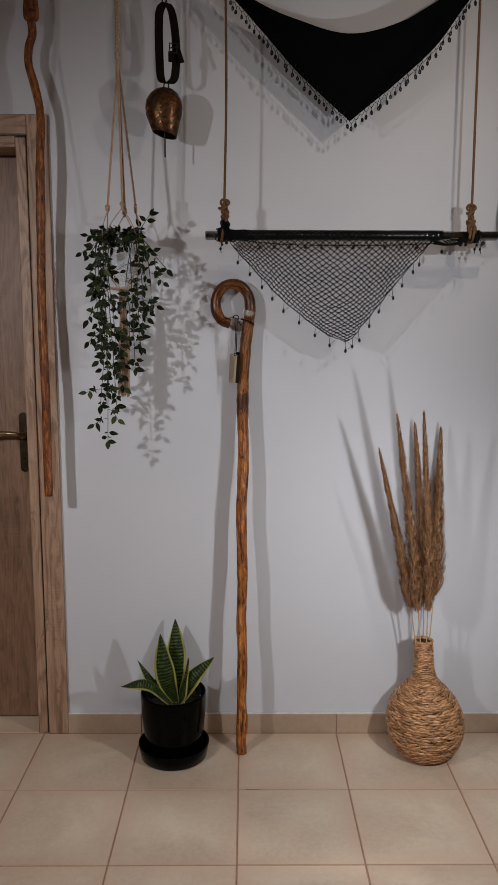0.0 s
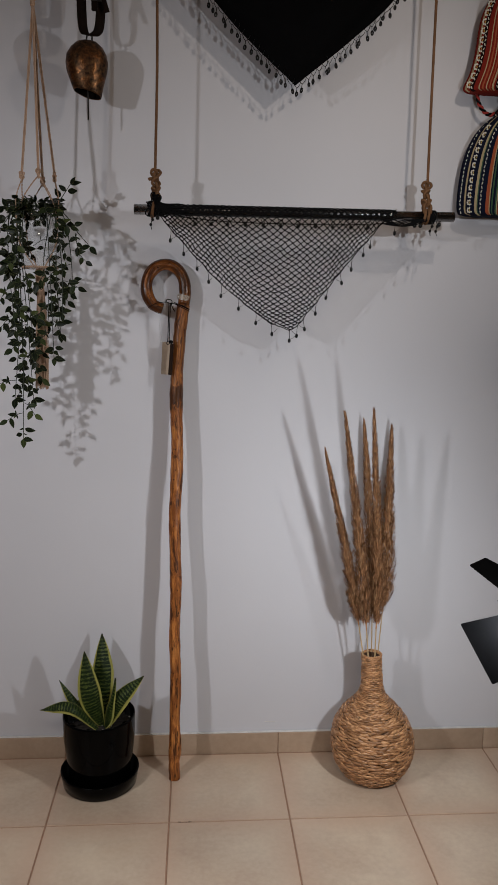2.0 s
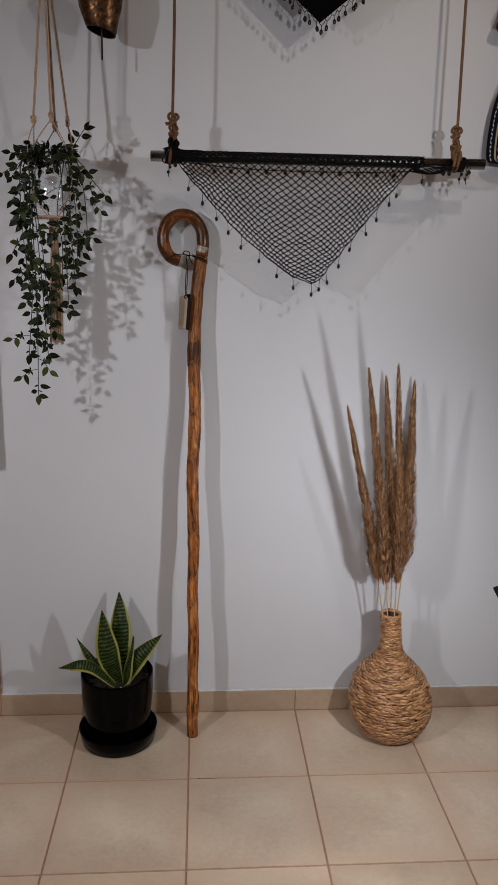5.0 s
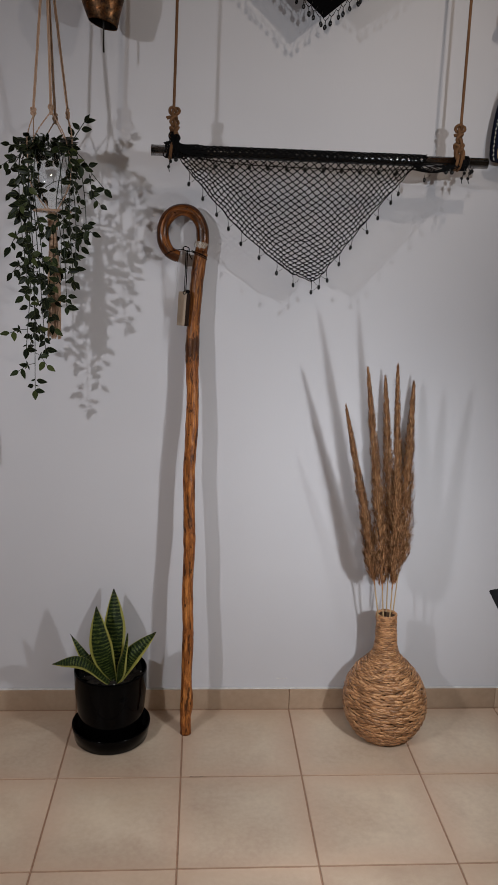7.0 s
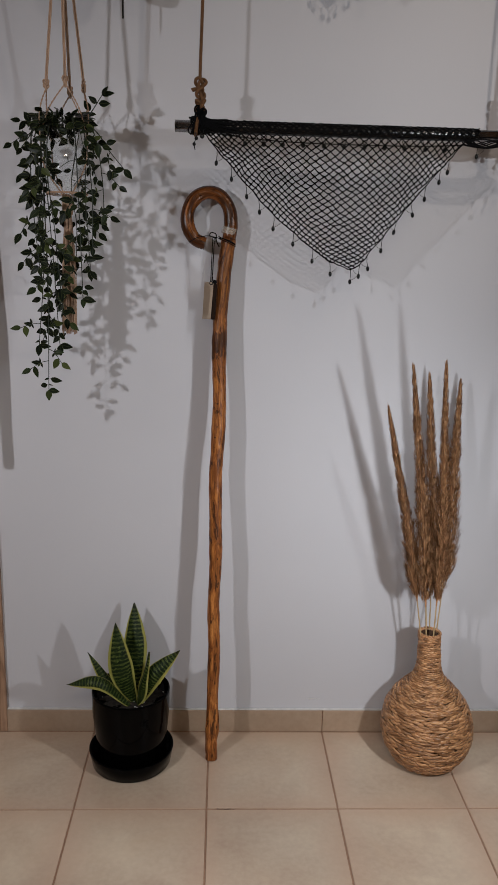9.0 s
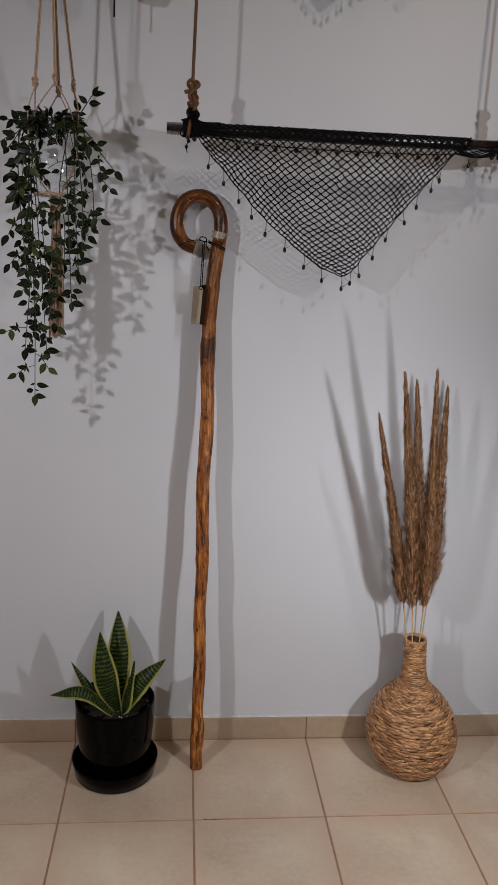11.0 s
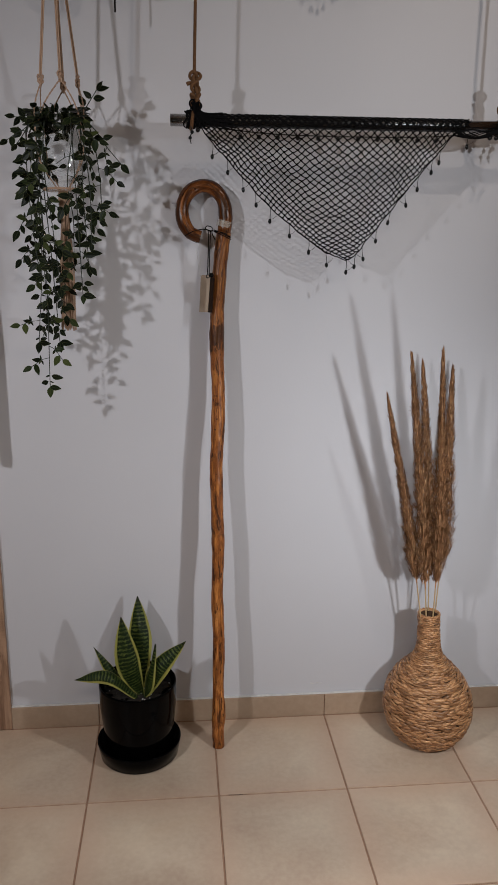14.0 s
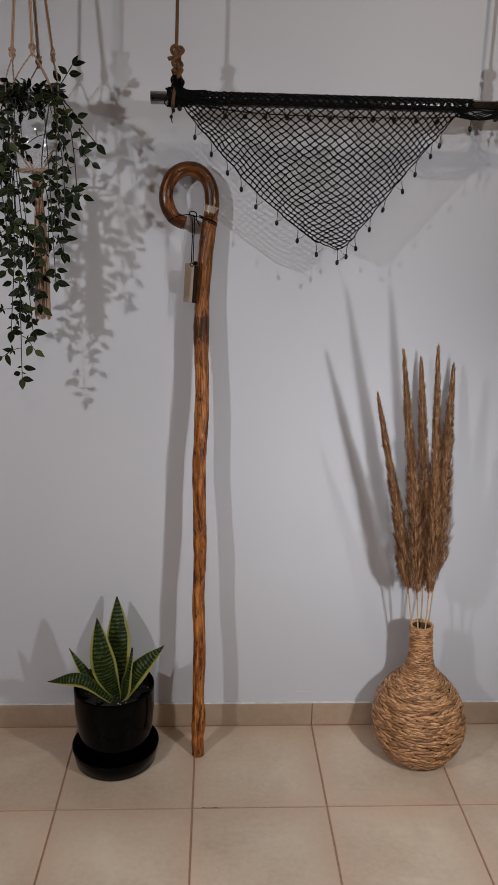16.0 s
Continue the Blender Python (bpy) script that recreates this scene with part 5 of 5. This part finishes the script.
def build_net():
    nt = empty("net_shawl", (0.32, RODY, RODZ), "black crocheted net shawl draped over the steel rod", "net shawl")
    lx = spline([(-0.040, 0, 0.0), (0.006, 0, 0.055), (0.055, 0, 0.105), (0.136, 0, 0.189), (0.219, 0, 0.256), (0.272, 0, 0.291), (0.308, 0, 0.310), (0.334, 0, 0.318)], 200)
    rx = spline([(0.606, 0, 0.0), (0.556, 0, 0.055), (0.520, 0, 0.098), (0.481, 0, 0.145), (0.434, 0, 0.205), (0.388, 0, 0.264), (0.358, 0, 0.302), (0.334, 0, 0.318)], 200)

    def bound(line, d):
        d = min(max(d, 0.0), 0.3175)
        for a, b in zip(line, line[1:]):
            if a.z <= d <= b.z:
                return a.x + (b.x - a.x) * (d - a.z) / max(1e-9, b.z - a.z)
        return line[-1].x

    def place(x, d):
        """A point of the net: x along the rod, d the depth below the rod's middle; negative runs over the top."""
        z0 = rodz(x)
        if d < 0:
            a = min(-d / 0.0158, 2.9)
            r = 0.0160 + 0.0010 * noise.noise((x * 70, d * 90, 6))
            return Vector((x, RODY - r * math.cos(a), z0 + r * math.sin(a)))
        sag = 0.012 * math.sin(math.pi * min(1, max(0, (x + 0.04) / 0.646))) * math.exp(-d * 6)
        yy = RODY - 0.0158 + 0.010 * min(1, d / 0.05) - 0.006 * math.sin(d * 16) + 0.004 * noise.noise((x * 12, d * 12, 3))
        wx = 0.0038 * noise.noise((x * 24, d * 24, 1)) + 0.0030 * noise.noise((x * 75, d * 75, 5))
        wz = 0.0034 * noise.noise((x * 24, d * 24, 9)) + 0.0028 * noise.noise((x * 75, d * 75, 13))
        return Vector((x + wx, yy, z0 - d - sag * 0.4 + wz))

    bm = bmesh.new()
    W, H, Q = 0.0184, 0.0080, 0.360
    nodes = {}
    for j in range(-6, 52):
        q0 = j * H
        for i in range(-5, 42):
            x = -0.05 + (i + 0.5 * (j % 2)) * W
            bow = 0.040 * ((x - 0.33) / 0.34) ** 2       # rows hang lower in the middle
            q = q0 - (bow if q0 > 0 else 0) * min(1, q0 / 0.1)
            if q < -0.045 or q > Q:
                continue
            # the cells flatten towards the tip and towards both edges
            d = q if q < 0 else 0.3175 * (1 - (1 - q / Q) ** 1.27)
            l, r = bound(lx, d), bound(rx, d)
            if l - 0.002 <= x <= r + 0.002 and r - l > 0.004:
                f = (x - l) / (r - l)
                nodes[i, j] = (l + (r - l) * (f - 0.035 * math.sin(2 * math.pi * f)), d)

    def thread(a, b, rad=0.00145):
        p, q = place(*a), place(*b)
        low = (p + q) / 2 - Vector((0, 0, 0.0017))
        add_tube(bm, [p, p.lerp(low, 0.55), low.lerp(q, 0.30), q], rad, 4, caps=False)

    for (i, j), a in nodes.items():
        for k in ((i, j + 1), (i - 1 + (j % 2) * 2, j + 1)):
            if k in nodes:
                thread(a, nodes[k])
    over = {}
    for j in range(-7, 1):
        for i in range(0, 42):
            over[i, j] = (-0.035 + (i + 0.5 * (j % 2)) * 0.0165 + 0.003 * noise.noise((i, j, 4)), j * 0.0066 + 0.004)
    for (i, j), a in over.items():
        for k in ((i, j + 1), (i - 1 + (j % 2) * 2, j + 1)):
            if k in over and a[0] < 0.628 and over[k][0] < 0.628:
                thread(a, over[k], 0.0014)
    for line in (lx, rx):
        pts = [place(p.x, p.z) for p in line[::5]]
        add_tube(bm, pts, 0.0014, 5)
    tagged(part("mesh", bm, BLACK_CORD, nt, "open diamond mesh of thin black cord"), kind="stuff")

    # added glossy black sleeve: the steel rod's dark reflection under the net, as colour
    bm = bmesh.new()
    pts = [Vector((x, RODY, rodz(x))) for x in (-0.03 + 0.645 * i / 120 for i in range(121))]
    add_tube(bm, pts, [0.0144 + 0.0005 * noise.noise((p.x * 160, 0, 1)) for p in pts], 24)
    part("rolled_layer", bm, ROD_DARK, nt, "added black sleeve for the steel rod's dark reflection")
    bm = bmesh.new()
    back = RODY + 0.014
    add_tube(bm, spline([(0.0, back, rodz(0) - 0.012), (0.15, back, rodz(0) - 0.025), (0.35, back, rodz(0) - 0.028), (0.5, back, rodz(0) - 0.026), (0.61, back, rodz(0) - 0.020)], 40), 0.0014, 5)
    part("back_edge", bm, BLACK_CORD, nt)

    # gathered ends
    rnd = random.Random(5)
    bm = bmesh.new()
    for k in range(22):
        x = -0.052 + rnd.uniform(-0.006, 0.016)
        e = x + rnd.uniform(-0.010, 0.03)
        ph = rnd.uniform(0, 6.28)
        pts = [Vector((x + (e - x) * i / 20 + 0.004 * math.sin(ph + i), RODY + (0.0165 + rnd.uniform(0, 0.003)) * math.cos(i / 20 * 6.28), rodz(x) + 0.002 + (0.0175 + rnd.uniform(0, 0.003)) * math.sin(i / 20 * 6.28))) for i in range(21)]
        add_tube(bm, pts, 0.0016, 4)
    for k in range(10):
        add_tube(bm, knot_curve((-0.036 + rnd.gauss(0, 0.004), RODY - 0.006 + rnd.gauss(0, 0.004), rodz(0) + 0.026 + rnd.gauss(0, 0.005)), 0.011, 36, rnd.uniform(0, 6)), 0.0018, 4, closed=True)
    for k in range(12):
        add_tube(bm, spline([(-0.034, RODY - 0.014, rodz(0) + 0.024 - k * 0.0016), (-0.014, RODY - 0.019, rodz(0) + 0.014 - k * 0.0018), (0.026 + k * 0.003, RODY - 0.0175, rodz(0) + 0.015 - k * 0.0034 + 0.002 * math.sin(k * 2.1))], 10), 0.0012, 4)
    tagged(part("gathered_end", bm, BLACK_CORD, nt, "bunched black cord tied to the rod"), kind="stuff")
    bm = bmesh.new()
    for k in range(14):
        ph = rnd.uniform(0, 6.28)
        pts = []
        for i in range(24):
            f = i / 23
            x = 0.585 + 0.128 * f
            sp = 0.010 * (1 - f) + 0.004
            pts.append(Vector((x, RODY - 0.016 + sp * 0.6 * math.sin(ph + f * 5), rodz(x) - 0.010 - 0.010 * math.sin(f * math.pi) + sp * math.cos(ph + f * 5))))
        add_tube(bm, pts, 0.0014, 4)
    for k in range(18):
        x = 0.716 + rnd.uniform(-0.012, 0.016)
        pts = [Vector((x + 0.006 * math.sin(i * 0.7 + k), RODY + 0.017 * math.cos(i / 20 * 6.28), rodz(x) - 0.002 + 0.018 * math.sin(i / 20 * 6.28))) for i in range(21)]
        add_tube(bm, pts, 0.0016, 4)
    tagged(part("gathered_end", bm, BLACK_CORD, nt, "bunched black cord tied to the rod"), kind="stuff")

    # bead drops round the edge
    bd = bmesh.new()
    add_tube(bd, [Vector((0, 0, 0)), Vector((0.001, 0, -0.012)), Vector((0, 0, -0.026))], 0.0008, 4)
    add_tube(bd, spline([(0, 0, -0.026), (0.008, 0, -0.024), (0.017, 0, -0.016)], 5), 0.0005, 4)
    add_ball(bd, (0, 0, -0.0305), 0.0050, (0.85, 0.85, 1.3), 8)
    drop = finish("bead_drop", bd, BLACK_BEAD)
    bd = bmesh.new()
    add_tube(bd, [Vector((0, 0, 0)), Vector((0, 0, -0.006))], 0.0008, 4)
    for e in (-1, 1):
        add_tube(bd, [Vector((0.010 * e, 0, 0.018)), Vector((0.002 * e, 0, -0.004))], 0.0009, 4)
    add_ball(bd, (0, 0, -0.009), 0.0056, (1, 1, 1.05), 10)
    ball = finish("bead_drop", bd, BLACK_BEAD)
    bd = bmesh.new()
    add_tube(bd, spline([(0, 0, 0), (0.003, 0, -0.012), (-0.002, 0, -0.026), (0.0, 0, -0.04)], 8), 0.0012, 4)
    add_ball(bd, (0.003, 0, -0.014), 0.0045, (1, 1, 1), 8)
    add_ball(bd, (-0.002, 0, -0.027), 0.0042, (1, 1, 1), 8)
    long = finish("bead_drop", bd, BLACK_BEAD)

    def hang(me, p, twist=0.0, flip=False):
        ob = new("bead_drop", me)
        ob.parent = nt
        ob.matrix_parent_inverse = nt.matrix_world.inverted()
        ob.matrix_world = Matrix.Translation(p) @ Matrix.Rotation(twist, 4, "Y") @ Matrix.Rotation(math.pi if flip else 0.0, 4, "Z")

    for d in (0.050, 0.084, 0.122, 0.158, 0.195, 0.232, 0.270, 0.298):
        hang(drop, place(bound(lx, d), d), rnd.gauss(0, 0.1))
    for d in (0.055, 0.078, 0.118, 0.155, 0.197, 0.240, 0.285, 0.304):
        hang(drop, place(bound(rx, d), d), rnd.gauss(0, 0.1), True)
    hang(drop, place(0.334, 0.316))
    for x in (0.068, 0.112, 0.157, 0.206, 0.255, 0.303, 0.352, 0.400, 0.448, 0.498, 0.545):
        hang(ball, Vector((x, RODY - 0.004, rodz(x) - 0.026)))
    for x, me in ((-0.050, long), (-0.034, ball), (0.735, long), (0.722, long), (0.744, ball)):
        hang(me, Vector((x, RODY - 0.016, rodz(x) - 0.014)), rnd.gauss(0, 0.1))
    for x in (0.62, 0.676, 0.692):
        hang(drop if x < 0.65 else ball, Vector((x, RODY - 0.012, rodz(x) - 0.018)))


# ---------------------------------------------------------------- woven bags
def bag_shell(outline, depth, nu=48, nv=30, pleat=0.0):
    """A soft bag: outline gives (half width, height) from bottom to top; u runs across it."""
    bm = bmesh.new()
    uvl = bm.loops.layers.uv.new("UVMap")
    prof = spline([(w, 0, z) for w, z in outline], nv)
    grid = []
    for j, p in enumerate(prof):
        f = j / nv
        row = []
        for i in range(2 * nu):
            a = math.pi * i / nu
            u = -math.cos(a)
            th = depth * (0.35 + 0.65 * math.sin(math.pi * min(1, 0.12 + f * 0.8))) * math.sin(a)
            x = p.x * u
            th += pleat * f * f * math.sin(u * 30)
            row.append(bm.verts.new((x, -th, p.z + 0.004 * noise.noise((x * 20, f * 4, 2)))))
        grid.append(row)
    n = 2 * nu
    for j in range(nv):
        for i in range(n):
            q = (i, (i + 1) % n)
            fc = bm.faces.new((grid[j][q[0]], grid[j][q[1]], grid[j + 1][q[1]], grid[j + 1][q[0]]))
            for lp, (a, b) in zip(fc.loops, ((i, j), (i + 1, j), (i + 1, j + 1), (i, j + 1))):
                t = a if a <= nu else 2 * nu - a
                lp[uvl].uv = ((1 - math.cos(math.pi * t / nu)) / 2, b / nv)
    bm.faces.new(list(reversed(grid[0])))
    bm.faces.new(grid[-1])
    return bm


def stitches(bm, outline, depth, u, step, size, z0, z1, squares=False):
    """Small raised stitches down a line of constant u on a bag's front."""
    prof = spline([(w, 0, z) for w, z in outline], 60)
    zs = z0
    k = 0
    while zs < z1:
        j = min(range(61), key=lambda q: abs(prof[q].z - zs))
        f = j / 60
        a = math.acos(-(2 * u - 1))
        w = prof[j].x
        th = depth * (0.35 + 0.65 * math.sin(math.pi * min(1, 0.12 + f * 0.8))) * math.sin(a)
        c = Vector((w * (2 * u - 1), -th - 0.0012, zs))
        if squares:
            for dx, dz in ((-1, 0), (1, 0), (0, -1), (0, 1), (-1, 1), (1, 1), (-1, -1), (1, -1)):
                e = size * 0.32
                g = 0.8 if dx * dz == 0 else 0.62
                add_ball(bm, c + Vector((dx * size * g, 0.0004, dz * size * g)), e * 1.1, (1, 0.5, 1), 6)
        else:
            m = Matrix.Translation(c) @ Matrix.Rotation((0.5 if k % 2 else -0.35), 4, "Y")
            add_box(bm, (-size * 0.3, -0.0006, -size), (size * 0.3, 0.0008, size), 0, m)
        zs += step
        k += 1


def build_bags():
    R, N, T, O, G, K = (0.20, 0.018, 0.011), (0.005, 0.007, 0.020), (0.40, 0.31, 0.18), (0.33, 0.080, 0.036), (0.045, 0.095, 0.055), (0.012, 0.005, 0.005)

    def bands(base, marks):
        """Colour stops for thin stripes (centre, width, colour) on a base."""
        stops = [(0.0, base)]
        for c, w, col in marks:
            stops += [(c - w / 2, col), (c + w / 2, base)]
        return stops[:32]

    red = bands(R, [(0.012, 0.012, T), (0.048, 0.026, K), (0.095, 0.008, T), (0.122, 0.010, O), (0.147, 0.008, T), (0.171, 0.008, O), (0.191, 0.010, T), (0.224, 0.030, K), (0.252, 0.008, T), (0.272, 0.012, O), (0.31, 0.008, T), (0.35, 0.02, K), (0.40, 0.01, T), (0.45, 0.01, O)])
    navy = bands(N, [(0.046, 0.010, T), (0.128, 0.020, T), (0.143, 0.006, G), (0.222, 0.026, O), (0.240, 0.008, T), (0.262, 0.010, G), (0.292, 0.012, G), (0.303, 0.006, T), (0.324, 0.026, O), (0.342, 0.008, T), (0.42, 0.02, T), (0.5, 0.03, O), (0.6, 0.02, G), (0.7, 0.02, T)])
    up = [(0.176, 0.0), (0.188, 0.010), (0.170, 0.055), (0.158, 0.11), (0.153, 0.16), (0.143, 0.21), (0.115, 0.26), (0.06, 0.31), (0.04, 0.33)]
    lo = [(0.145, 0.0), (0.166, 0.016), (0.164, 0.10), (0.148, 0.18), (0.115, 0.24), (0.065, 0.285), (0.045, 0.30), (0.060, 0.32)]
    for name, outline, stops, at, label in (
        ("woven_bag", up, red, (1.010, -0.070, 2.043), "red striped woven bag hanging on the wall"),
        ("woven_pouch", lo, navy, (0.993, -0.058, 1.706), "navy striped woven drawstring pouch hanging on the wall"),
    ):
        b = empty(name, at, label, "bag")
        m = Matrix.Translation(at)
        bm = bag_shell(outline, 0.06, pleat=0.005)
        bmesh.ops.transform(bm, matrix=m, verts=bm.verts[:])
        part("cloth", bm, striped(name + "_cloth", stops), b)
        lines = (0.048, 0.224, 0.35) if name == "woven_bag" else (0.016, 0.168, 0.372)
        for u in lines:
            bm = bmesh.new()
            stitches(bm, outline, 0.06, u, 0.0112, 0.0036, 0.008, outline[-3][1])
            bmesh.ops.transform(bm, matrix=m, verts=bm.verts[:])
            tagged(part("stitching", bm, WHITE_STITCH, b, "white running stitches"), kind="stuff")
        bm, core = bmesh.new(), bmesh.new()
        if name == "woven_bag":
            stitches(bm, outline, 0.06, 0.030, 0.0235, 0.0085, 0.016, 0.25, True)
            stitches(core, outline, 0.06, 0.030, 0.0235, 0.0030, 0.016, 0.25)
        else:
            stitches(bm, outline, 0.06, 0.085, 0.0205, 0.0074, 0.014, 0.25, True)
            stitches(core, outline, 0.06, 0.085, 0.0205, 0.0028, 0.014, 0.25)
        for q, mt, nm in ((bm, WHITE_STITCH, "flower_motif"), (core, YELLOW_STITCH, "flower_centre")):
            bmesh.ops.transform(q, matrix=m, verts=q.verts[:])
            part(nm, q, mt, b)
        x, z = at[0], at[2] + outline[-1][1]
        for mt, ph in ((RED_CORD, 0.0), (BLACK_CORD, math.pi)):
            path = [(x - 0.140, -0.05, at[2] + 0.012), (x - 0.135, -0.055, at[2] - 0.022), (x - 0.115, -0.055, at[2] - 0.048), (x - 0.09, -0.052, at[2] - 0.052), (x - 0.06, -0.05, at[2] - 0.03), (x - 0.02, -0.05, at[2] + 0.01)] if name == "woven_bag" else [(x - 0.05, -0.05, z - 0.022), (x, -0.062, z - 0.03), (x + 0.05, -0.05, z - 0.022), (x + 0.09, -0.045, z - 0.06)]
            line = spline(path, 90)
            pts = []
            for i, p in enumerate(line):
                t = (line[min(i + 1, 90)] - line[max(i - 1, 0)]).normalized()
                s = t.cross(Vector((0, 1, 0))).normalized()
                a = i * 0.45 + ph
                pts.append(p + 0.0028 * (math.cos(a) * s + math.sin(a) * Vector((0, 1, 0))))
            part("drawstring", tube(pts, 0.0034, 6), mt, b, "braided red and black cord")
        tagged(part("wall_hook", tube(spline([(x, 0, z - 0.01), (x, -0.03, z - 0.012), (x, -0.06, z - 0.016), (x, -0.066, z)], 14), 0.003, 8), IRON), "dark iron hook in the wall holding a bag", "hook")


# ---------------------------------------------------------------- lamp stands beside the camera
def head(stand, x, y, z, aim):
    m = look((x, y, z), aim)
    bm = bmesh.new()
    body = [(0.0, 0.13), (0.035, 0.13), (0.05, 0.11), (0.052, 0.0), (0.055, -0.004), (0.048, -0.006), (0.046, 0.02), (0.0, 0.022)]
    lathe([(r, h) for r, h in body], 32, bm=bm)
    bmesh.ops.transform(bm, matrix=m @ Matrix.Translation((0, 0, 0.012)), verts=bm.verts[:])
    return part("lamp_head", bm, BLACK_METAL, stand, "black round spotlight head")


def blade(stand, corners):
    """A barn-door leaf: a thin sheet with rounded corners."""
    c = [Vector(p) for p in corners]
    bm = bmesh.new()
    vs = []
    for i, p in enumerate(c):
        a, b = c[i - 1], c[(i + 1) % 4]
        for f in (1.0, 0.5, 0.0):
            q = p + (a - p).normalized() * 0.003 * f + (b - p).normalized() * 0.003 * (1 - f)
            vs.append(bm.verts.new(q if f != 0.5 else q.lerp(p, 0.3)))
    bm.faces.new(vs)
    bmesh.ops.solidify(bm, geom=bm.faces[:], thickness=0.0012)
    part("barn_door", bm, BLACK_METAL, stand, "flat black metal barn-door leaf", smooth=False)


def build_stands():
    for (x, y), heads, label in ((STAND_R, ((0.85, (0.15, 0, 0.75)), (1.71, (0.15, 0, 1.5)), (2.25, (0.3, 0, 1.6))), "black lamp stand with spotlights and barn doors"), (STAND_L, ((1.87, (-0.2, 0, 1.1)),), "black lamp stand with one spotlight")):
        px = x + (0.13 if x > 0 else -0.13)
        py = y - 0.1
        st = empty("lamp_stand", (px, py, 0), label, "lamp", "lamp stands")
        topz = heads[-1][0] + 0.06
        part("pole", tube([Vector((px, py, 0.25)), Vector((px, py, topz))], 0.011, 16), BLACK_METAL, st)
        for k in range(3):
            a = radians(90 + 120 * k + (35 if x > 0 else -35))
            foot = Vector((px + 0.3 * math.cos(a), py + 0.3 * math.sin(a), 0.008))
            leg = part("leg", tube([Vector((px, py, 0.42)), foot], 0.008, 10), BLACK_METAL, st)
            part("rubber_foot", tube([foot - Vector((0, 0, 0.007)), foot + Vector((0, 0, 0.012))], 0.012, 12), BLACK_CORD, leg)
        for z, aim in heads:
            head(st, x + (0.10 if z > 2 else 0.0), y, z, aim)
            part("arm", tube([Vector((px, py, z)), Vector((x, y - 0.06, z))], 0.008, 10), BLACK_METAL, st)
        if x > 0:
            blade(st, ((0.585, -0.95, 0.824), (0.657, -0.95, 0.697), (0.74, -0.99, 0.760), (0.685, -0.99, 0.866)))
            blade(st, ((0.595, -0.95, 0.942), (0.627, -0.95, 0.957), (0.735, -0.99, 0.905), (0.672, -0.985, 0.884)))
            part("hinge_knob", tube([Vector((0.657, -0.955, 0.868)), Vector((0.664, -0.955, 0.872)), Vector((0.676, -0.965, 0.872)), Vector((0.69, -0.98, 0.870))], [0.005, 0.0085, 0.0095, 0.006], 12), BLACK_METAL, st)


def build_marks():
    rnd = random.Random(17)
    bm = bmesh.new()
    for k in range(9):
        x = 0.028 + 0.005 * k + rnd.uniform(-0.002, 0.002)
        add_ball(bm, (x, -0.3535 + rnd.uniform(-0.0015, 0.0015), 0.0008), rnd.uniform(0.0010, 0.0020), (1.4, 0.8, 0.5), 5)
    tagged(part("floor_crumbs", bm, SOIL), "dark crumbs lying in a floor tile joint", "crumbs", kind="stuff")
    bm = bmesh.new()
    for k in range(7):
        add_box(bm, (0.298 + 0.005 * k, -0.0016, 0.1035 + rnd.uniform(-0.001, 0.001)), (0.3034 + 0.005 * k, 0.0004, 0.1062 + rnd.uniform(-0.001, 0.001)), 0.0005)
    tagged(part("filler_smear", bm, CAULK), "small smear of white filler on the wall", "filler", kind="structure")


def build_floor_tiles(floor):
    P = 0.3425
    me = finish("floor_tile", box((0.0025, 0.0025, -0.010), (P - 0.0025, P - 0.0025, 0.0), 0.0010), TILE, False)
    for j in range(19):
        for i in range(-7, 7):
            ob = new("floor_tile", me)
            ob.location = (i * P, -0.3505 - 0.0035 + 0.002 - j * P + 0.0005 * i, 0.0)
            ob.parent = floor
            ob.rotation_euler = (0, 0, 0)
    # cut row behind the door's opening
    back = finish("floor_tile", box((0.0028, 0.0, -0.010), (P - 0.0028, 0.33, 0.0), 0.0012), TILE, False)
    for i in range(-5, -1):
        ob = new("floor_tile", back)
        ob.location = (i * P, -0.0045, 0.0)
        ob.parent = floor


floor = build_room()
build_door()
build_staff()
build_stick()
build_pot()
build_vase()
build_pampas()
build_hanger()
build_ivy()
build_bell()
build_shawl()
build_rod()
build_net()
build_bags()
build_marks()
build_stands()
build_floor_tiles(floor)
